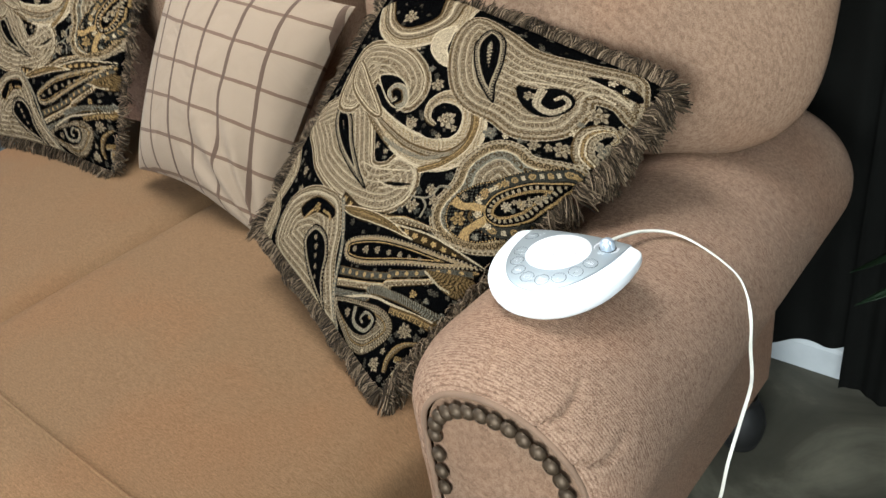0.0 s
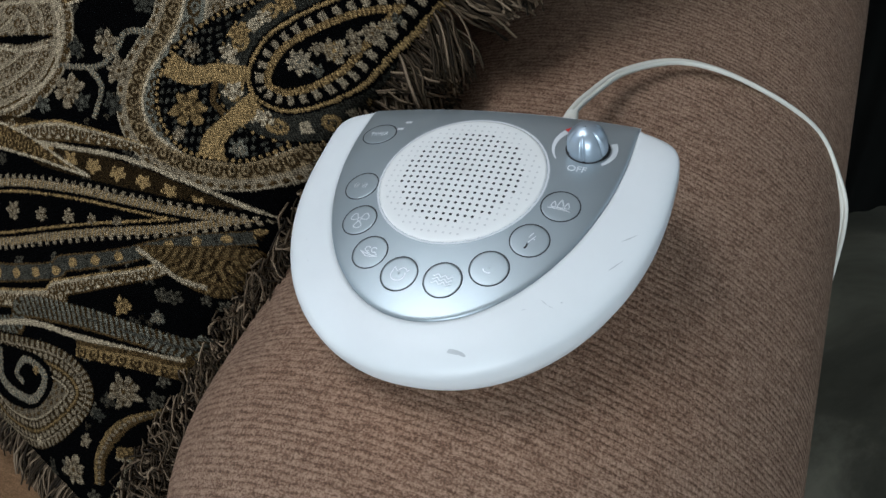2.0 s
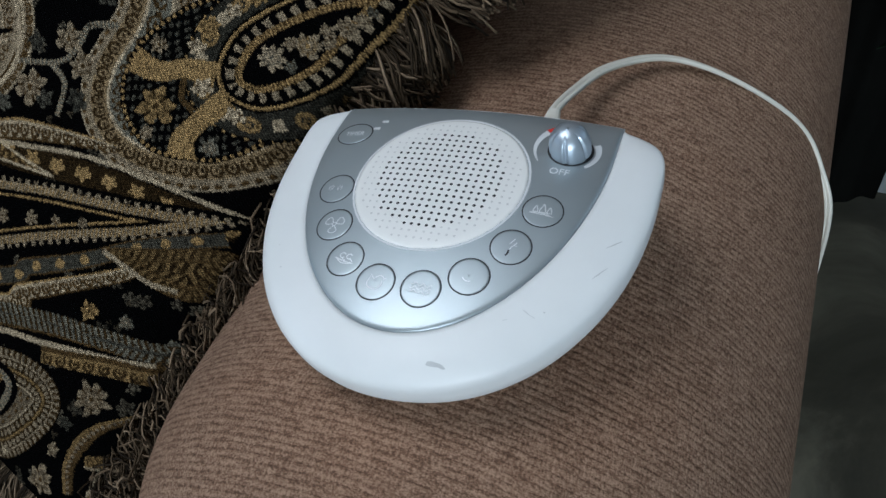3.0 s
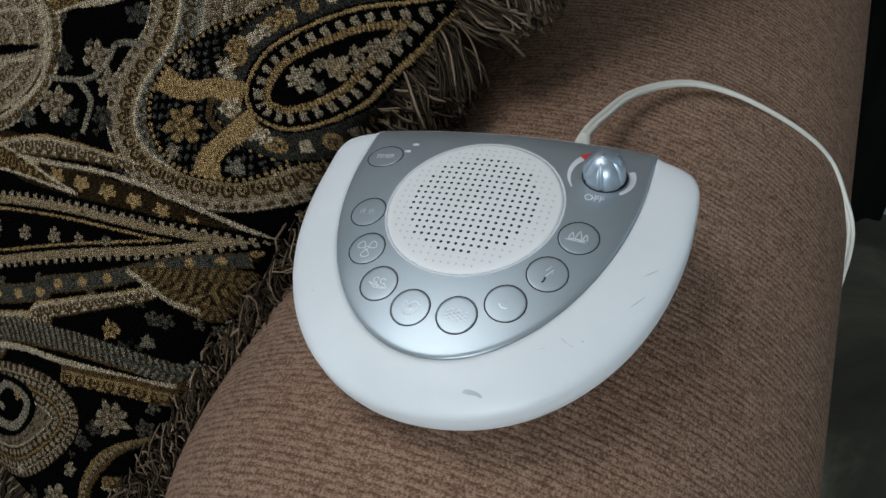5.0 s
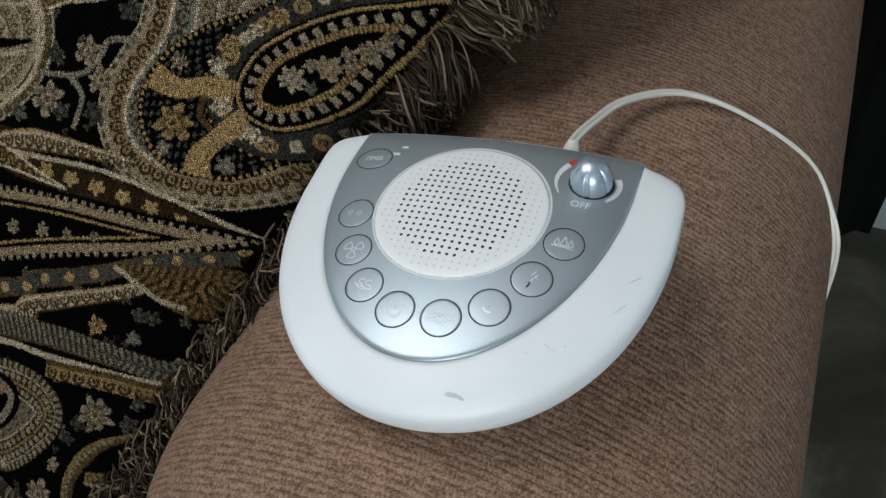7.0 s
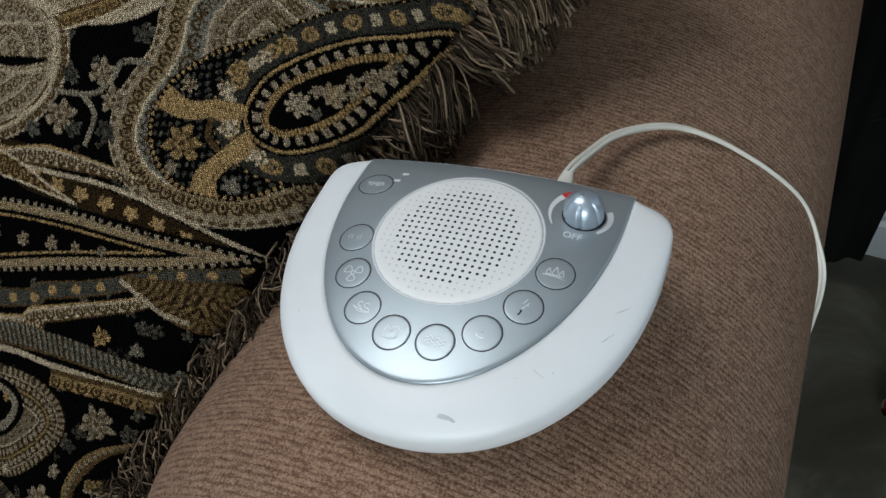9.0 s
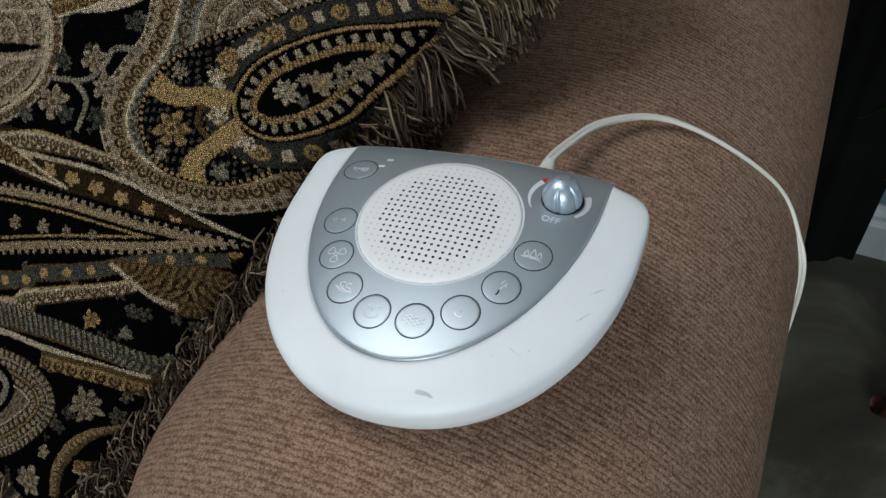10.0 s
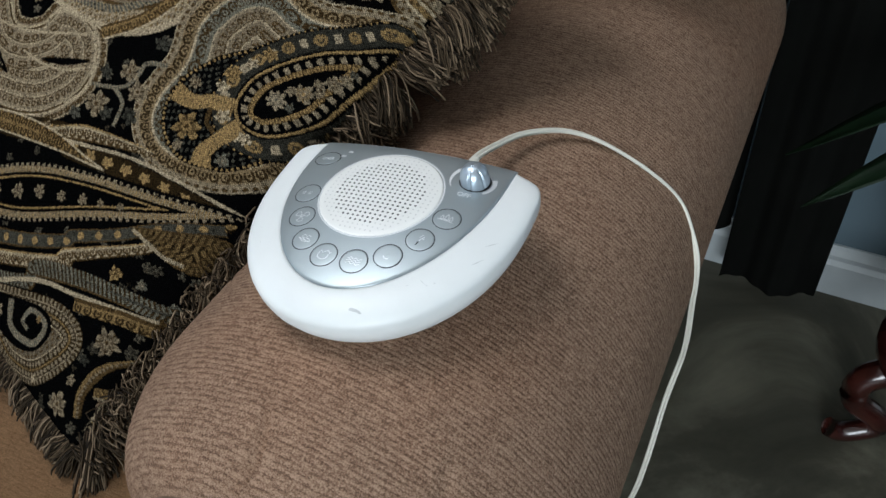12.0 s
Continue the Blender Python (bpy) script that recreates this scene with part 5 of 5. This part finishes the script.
def button(x, y, kind, rx=7.2, ry=7.2, turn=0.0):
    part("button_gap", hoop("button_gap", x, y, rx + 0.22, ry + 0.22, 0.44, 0.1, GAP), panel)
    b = part("button", dome("button", x, y, rx, ry, 0.2, BUTTONS), panel, "round silver sound button")
    if kind:
        part("icon", joined("icon", [stroke(s, x, y, 0.42, 0.36) for s in icon(kind)], ICON), b)
    return b


for x, y, kind in ((-42.6, 4.6, "pulse"), (-35.6, -13.6, "fan"), (-24.5, -28.6, "frogs"), (-8.8, -36.6, "bird"), (8.9, -36.6, "waves"), (24.5, -28.6, "arc"), (35.6, -13.6, "storm"), (42.6, 4.6, "trees")):
    button(x, y, kind)
timer = button(-48.8, 37.4, "", 8.0, 6.4)


def writing(text, x, y, size, parent, lift, turn=0.0, name="lettering"):
    cu = bpy.data.curves.new(name, "FONT")
    cu.body, cu.size, cu.align_x, cu.align_y, cu.extrude = text, size * MM, "CENTER", "CENTER", 0.00006
    tmp = new(name, cu)
    dg = bpy.context.evaluated_depsgraph_get()
    me = bpy.data.meshes.new_from_object(tmp.evaluated_get(dg))
    bpy.data.objects.remove(tmp)
    me.materials.clear()
    me.materials.append(ICON)
    me.transform(Matrix.Translation((x * MM, y * MM, 0)) @ pose(0, 0, 0, 0, 0, turn))
    for v in me.vertices:
        v.co.z += (face_z(v.co.x / MM, v.co.y / MM) + lift) * MM
    return part(name, me, parent)


writing("OFF", 43.6, 25.0, 4.4, panel, 0.14)
writing("TIMER", -48.8, 37.4, 3.3, timer, 0.34)
for k, (px, py) in enumerate(((-37.4, 45.6), (-39.6, 40.9))):
    part("print_bar", joined("print_bar", [stroke([(-1.5, 0), (1.5, 0)], px, py, 1.5, 0.06)], ICON), panel)

# volume dial: a bell-shaped knob with grip notches in a shallow well, a swelling pale arc and a red pointer
KX, KY, KR = 45.0, 37.6, 8.1


def swell(name, a0, a1, r, w0, w1, material, segs=30):
    """A pale arc that grows wider along its run."""
    vs = []
    for f in np.linspace(0, 1, segs):
        a, w = radians(a0 + (a1 - a0) * f), w0 + (w1 - w0) * f
        for q in (r - w / 2, r + w / 2):
            x, y = KX + q * math.cos(a), KY + q * math.sin(a)
            vs.append((x * MM, y * MM, (face_z(x, y) + 0.14) * MM))
    return mesh_of(name, vs, [(2 * i, 2 * i + 1, 2 * i + 3, 2 * i + 2) for i in range(segs - 1)], material)


part("dial_ring", swell("dial_ring", 218, 141, 13.6, 0.5, 2.8, PRINT), panel, "pale swelling volume arc")
part("dial_ring", swell("dial_ring", -48, 30, 10.6, 1.4, 2.6, PRINT), panel)
part("indicator", swell("indicator", 140, 121, 13.8, 3.1, 2.6, RED), panel, "small red pointer mark")
part("dial_well", dome("dial_well", KX, KY, KR + 0.75, KR + 0.75, 0.12, GAP), panel)
knob_rings = []
for r, h in ((1.0, 0.0), (1.0, 2.6), (0.985, 4.6), (0.945, 6.5), (0.86, 8.3), (0.73, 9.8), (0.55, 11.0), (0.33, 11.7), (0.12, 12.0), (0.01, 12.05)):
    ring = []
    for a in np.linspace(0, 2 * math.pi, 120, endpoint=False):
        notch = sum(math.exp(-(((a - radians(271 + 60 * j) + math.pi) % (2 * math.pi) - math.pi) / 0.075) ** 2) for j in range(6)) * (1.15 if 1.0 < h < 10.2 else 0.25 if h <= 1.0 else 0.0)
        q = KR * r - notch
        ring.append(((KX + q * math.cos(a)) * MM, (KY + q * math.sin(a)) * MM, (face_z(KX, KY) + h) * MM))
    knob_rings.append(ring)
knob = part("volume_knob", loft("volume_knob", knob_rings, KNOB, cap_end=True, flip=True), panel, "satin silver bell-shaped knob with grip notches")


# scuffs on the white rim
def body_z(x, y):
    t = math.atan2(y - MID_Y, x)
    f, o = face_radius(t), body_radius(t)
    k = (math.hypot(x, y - MID_Y) - f) / (o - f)
    return shell_z(max(0.0, min(1.0, k)), face_z(f * math.cos(t), MID_Y + f * math.sin(t)))


def scuff(x, y, rx, ry, turn):
    vs = []
    for k in (0.0, 0.6, 1.0):
        for a in np.linspace(0, 2 * math.pi, 18, endpoint=False):
            w = 1 + 0.1 * math.sin(3 * a + x)
            px, py = rx * k * w * math.cos(a), ry * k * w * math.sin(a)
            qx, qy = x + px * math.cos(turn) - py * math.sin(turn), y + px * math.sin(turn) + py * math.cos(turn)
            vs.append((qx * MM, qy * MM, (body_z(qx, qy) + 0.14) * MM))
    return vs, grid_faces(3, 18, wrap_m=True, flip=True)


for x, y, rx, ry, turn in ((21.6, -62.4, 3.0, 0.75, 0.1), (24.0, -62.6, 1.6, 0.45, -0.1), (20.0, -62.0, 1.2, 0.4, 0.3), (67.8, -15.7, 3.4, 0.14, 0.95), (66.6, -17.6, 1.8, 0.1, 0.9), (70.4, -2.9, 2.6, 0.16, 0.8), (68.8, -4.6, 1.8, 0.1, 0.7), (47.2, -37.6, 1.5, 0.18, -0.5), (49.6, -38.6, 1.1, 0.12, -0.2), (41.0, -42.0, 0.9, 0.12, 0.5), (53.0, -36.0, 0.35, 0.25, 0.0), (-51.5, -34.0, 0.4, 0.25, 0.0), (-57.0, -24.0, 0.3, 0.2, 0.0)):
    part("scuff", joined("scuff", [scuff(x, y, rx, ry, turn)], SMUDGE), machine, "grey rubbed scuff")
part("chip", joined("chip", [stroke([(-0.4, -1.3), (0.1, -0.5), (0.3, 0.5), (0.2, 1.2)], 35.0, -16.4, 0.7, 0.34)], GAP), panel, "dark worn chip on a button")

# ---- the power cord ----
cord = thing("power_cord", (-0.40, 0.70, 0.65), "cream twin-core cord running off the arm's outer side", "cord")
ROUTE = [(-0.402, 0.662, 0.660), (-0.4035, 0.675, 0.6605), (-0.4035, 0.694, 0.659), (-0.4000, 0.7135, 0.6550), (-0.3913, 0.7407, 0.6485), (-0.3713, 0.7641, 0.6402), (-0.3472, 0.7753, 0.6286), (-0.3173, 0.7843, 0.6075), (-0.297, 0.79, 0.586), (-0.284, 0.785, 0.566), (-0.2745, 0.776, 0.546), (-0.271, 0.773, 0.505), (-0.270, 0.782, 0.445), (-0.274, 0.768, 0.395), (-0.275, 0.738, 0.347), (-0.28, 0.735, 0.29), (-0.295, 0.745, 0.2), (-0.31, 0.74, 0.11), (-0.345, 0.78, 0.012), (-0.42, 0.86, 0.004), (-0.52, 1.0, 0.004)]
path = spline(ROUTE, 130)
part("core", tube("core", [(x + 0.0011, y, z) for x, y, z in path], 0.00125, CORD), cord, local=False)
part("core", tube("core", [(x - 0.0011, y + 0.0008, z + 0.0002) for x, y, z in path], 0.00125, CORD), cord, local=False)
part("strain_relief", tube("strain_relief", [(-0.4005, 0.671, 0.6635), (-0.4015, 0.683, 0.6625), (-0.403, 0.694, 0.6595)], 0.0056, CORD, squash=0.6, taper=lambda f: 1.0 - 0.55 * f), cord, local=False)

# ---- behind the sofa: curtain, plant on a carved stand ----
def hanging(name, x0, x1, y, hem0, hem1, top, folds, depth, material, thick=0.004):
    nx, nz = 70, 12
    rows = []
    for side in (0, 1):
        for i in range(nz):
            row = []
            for j in range(nx):
                s = j / (nx - 1)
                hem = hem0 + (hem1 - hem0) * s
                z = hem + (top - hem) * i / (nz - 1)
                w = depth * math.sin(s * folds * 2 * math.pi) * (1 - 0.3 * i / nz) + 0.002 * math.sin(s * 31 + i * 0.3)
                row.append((x0 + (x1 - x0) * s, y + w + side * thick, z))
            rows.append(row)
    a, b = rows[:nz], rows[nz:][::-1]
    return loft(name, a + b + [a[0]], material, closed=False)


curtain = thing("curtain", (-0.3, 1.32, 0.03), "dark charcoal curtain hanging just above the floor", "curtain")
part("panel", hanging("panel", -0.292, -0.157, 1.295, 0.03, 0.034, 2.3, 1.3, 0.012, CURTAIN), curtain, local=False)
part("panel", hanging("panel", -0.62, -0.297, 1.335, -0.03 + 0.04, 0.10, 2.3, 3, 0.012, CURTAIN), curtain, local=False)
part("rod", tube("rod", [(-0.9, 1.31, 2.32), (0.4, 1.31, 2.32)], 0.012, BLACK), curtain, local=False)


def blade(name, path, width, material, fold=0.25):
    """A long pointed leaf with a folded midrib."""
    pts = [Vector(p) for p in path]
    n = len(pts)
    vs = []
    for i, p in enumerate(pts):
        d = (pts[min(i + 1, n - 1)] - pts[max(i - 1, 0)]).normalized()
        side = d.cross(Vector((0, 0, 1))).normalized()
        up = side.cross(d)
        f = i / (n - 1)
        w = width * min(1.0, 0.25 + f * 2.5) * (1 - f ** 5)
        for s in (-1, -0.5, 0, 0.5, 1):
            vs.append(p + side * (w * s) + up * (w * fold * abs(s)))
        for s in (0.5, -0.5):
            vs.append(p + side * (w * s) - up * 0.0012)
    rows = [vs[i * 7:(i + 1) * 7] for i in range(n)]
    return loft(name, rows, material, closed=True)


plant = thing("potted_plant", (0.03, 1.14, 0.17), "strap-leaved green plant in a dark pot on a carved stand", "plant")
prings = [[(0.03 + r * math.cos(a), 1.14 + r * math.sin(a), z) for a in np.linspace(0, 2 * math.pi, 28, endpoint=False)]
          for r, z in ((0.055, 0.172), (0.07, 0.176), (0.085, 0.22), (0.095, 0.28), (0.098, 0.30), (0.103, 0.305), (0.103, 0.315), (0.092, 0.316), (0.09, 0.295))]
part("pot", loft("pot", prings, DARKPOT, cap_start=True), plant, "dark glazed pot", local=False)
part("soil", loft("soil", [[(0.03 + r * math.cos(a), 1.14 + r * math.sin(a), 0.298 + 0.004 * math.sin(5 * a)) for a in np.linspace(0, 2 * math.pi, 24, endpoint=False)] for r in (0.091, 0.05, 0.002)], SOIL, cap_end=True), plant, local=False)
LEAVES = [(-0.245, 1.057, 0.449, 0.52), (-0.218, 0.99, 0.445, 0.50), (0.3, 1.2, 0.45, 0.62), (0.2, 0.9, 0.42, 0.6), (-0.05, 1.28, 0.55, 0.66), (0.12, 1.3, 0.6, 0.66), (0.28, 1.02, 0.52, 0.66)]
for tx, ty, tz, mz in LEAVES:
    mx, my = 0.03 + (tx - 0.03) * 0.55, 1.14 + (ty - 1.14) * 0.55
    part("leaf", blade("leaf", spline([(0.03 + (tx - 0.03) * 0.06, 1.14 + (ty - 1.14) * 0.06, 0.295), (0.03 + (tx - 0.03) * 0.22, 1.14 + (ty - 1.14) * 0.22, 0.43), (mx, my, mz), (tx, ty, tz)], 18), 0.024, LEAF), plant, local=False)

stand = thing("plant_stand", (0.03, 1.14, 0.0), "low dark red carved wooden plant stand", "plant stand")
part("top", loft("top", [[(0.03 + r * math.cos(a), 1.14 + r * math.sin(a), z) for a in np.linspace(0, 2 * math.pi, 32, endpoint=False)] for r, z in ((0.02, 0.15), (0.11, 0.15), (0.118, 0.156), (0.118, 0.164), (0.11, 0.170), (0.02, 0.170))], ROSEWOOD, cap_start=True, cap_end=True), stand, local=False)
for k in range(4):
    a = radians(200 + 90 * k)
    c, s = math.cos(a), math.sin(a)
    leg = spline([(0.03 + c * r, 1.14 + s * r, z) for r, z in ((0.085, 0.15), (0.125, 0.125), (0.125, 0.085), (0.09, 0.05), (0.085, 0.03), (0.12, 0.014), (0.14, 0.022))], 26)
    part("leg", tube("leg", leg, 0.016, ROSEWOOD, 10, taper=lambda f: 1.15 - 0.35 * f), stand, "scrolled cabriole leg", local=False)
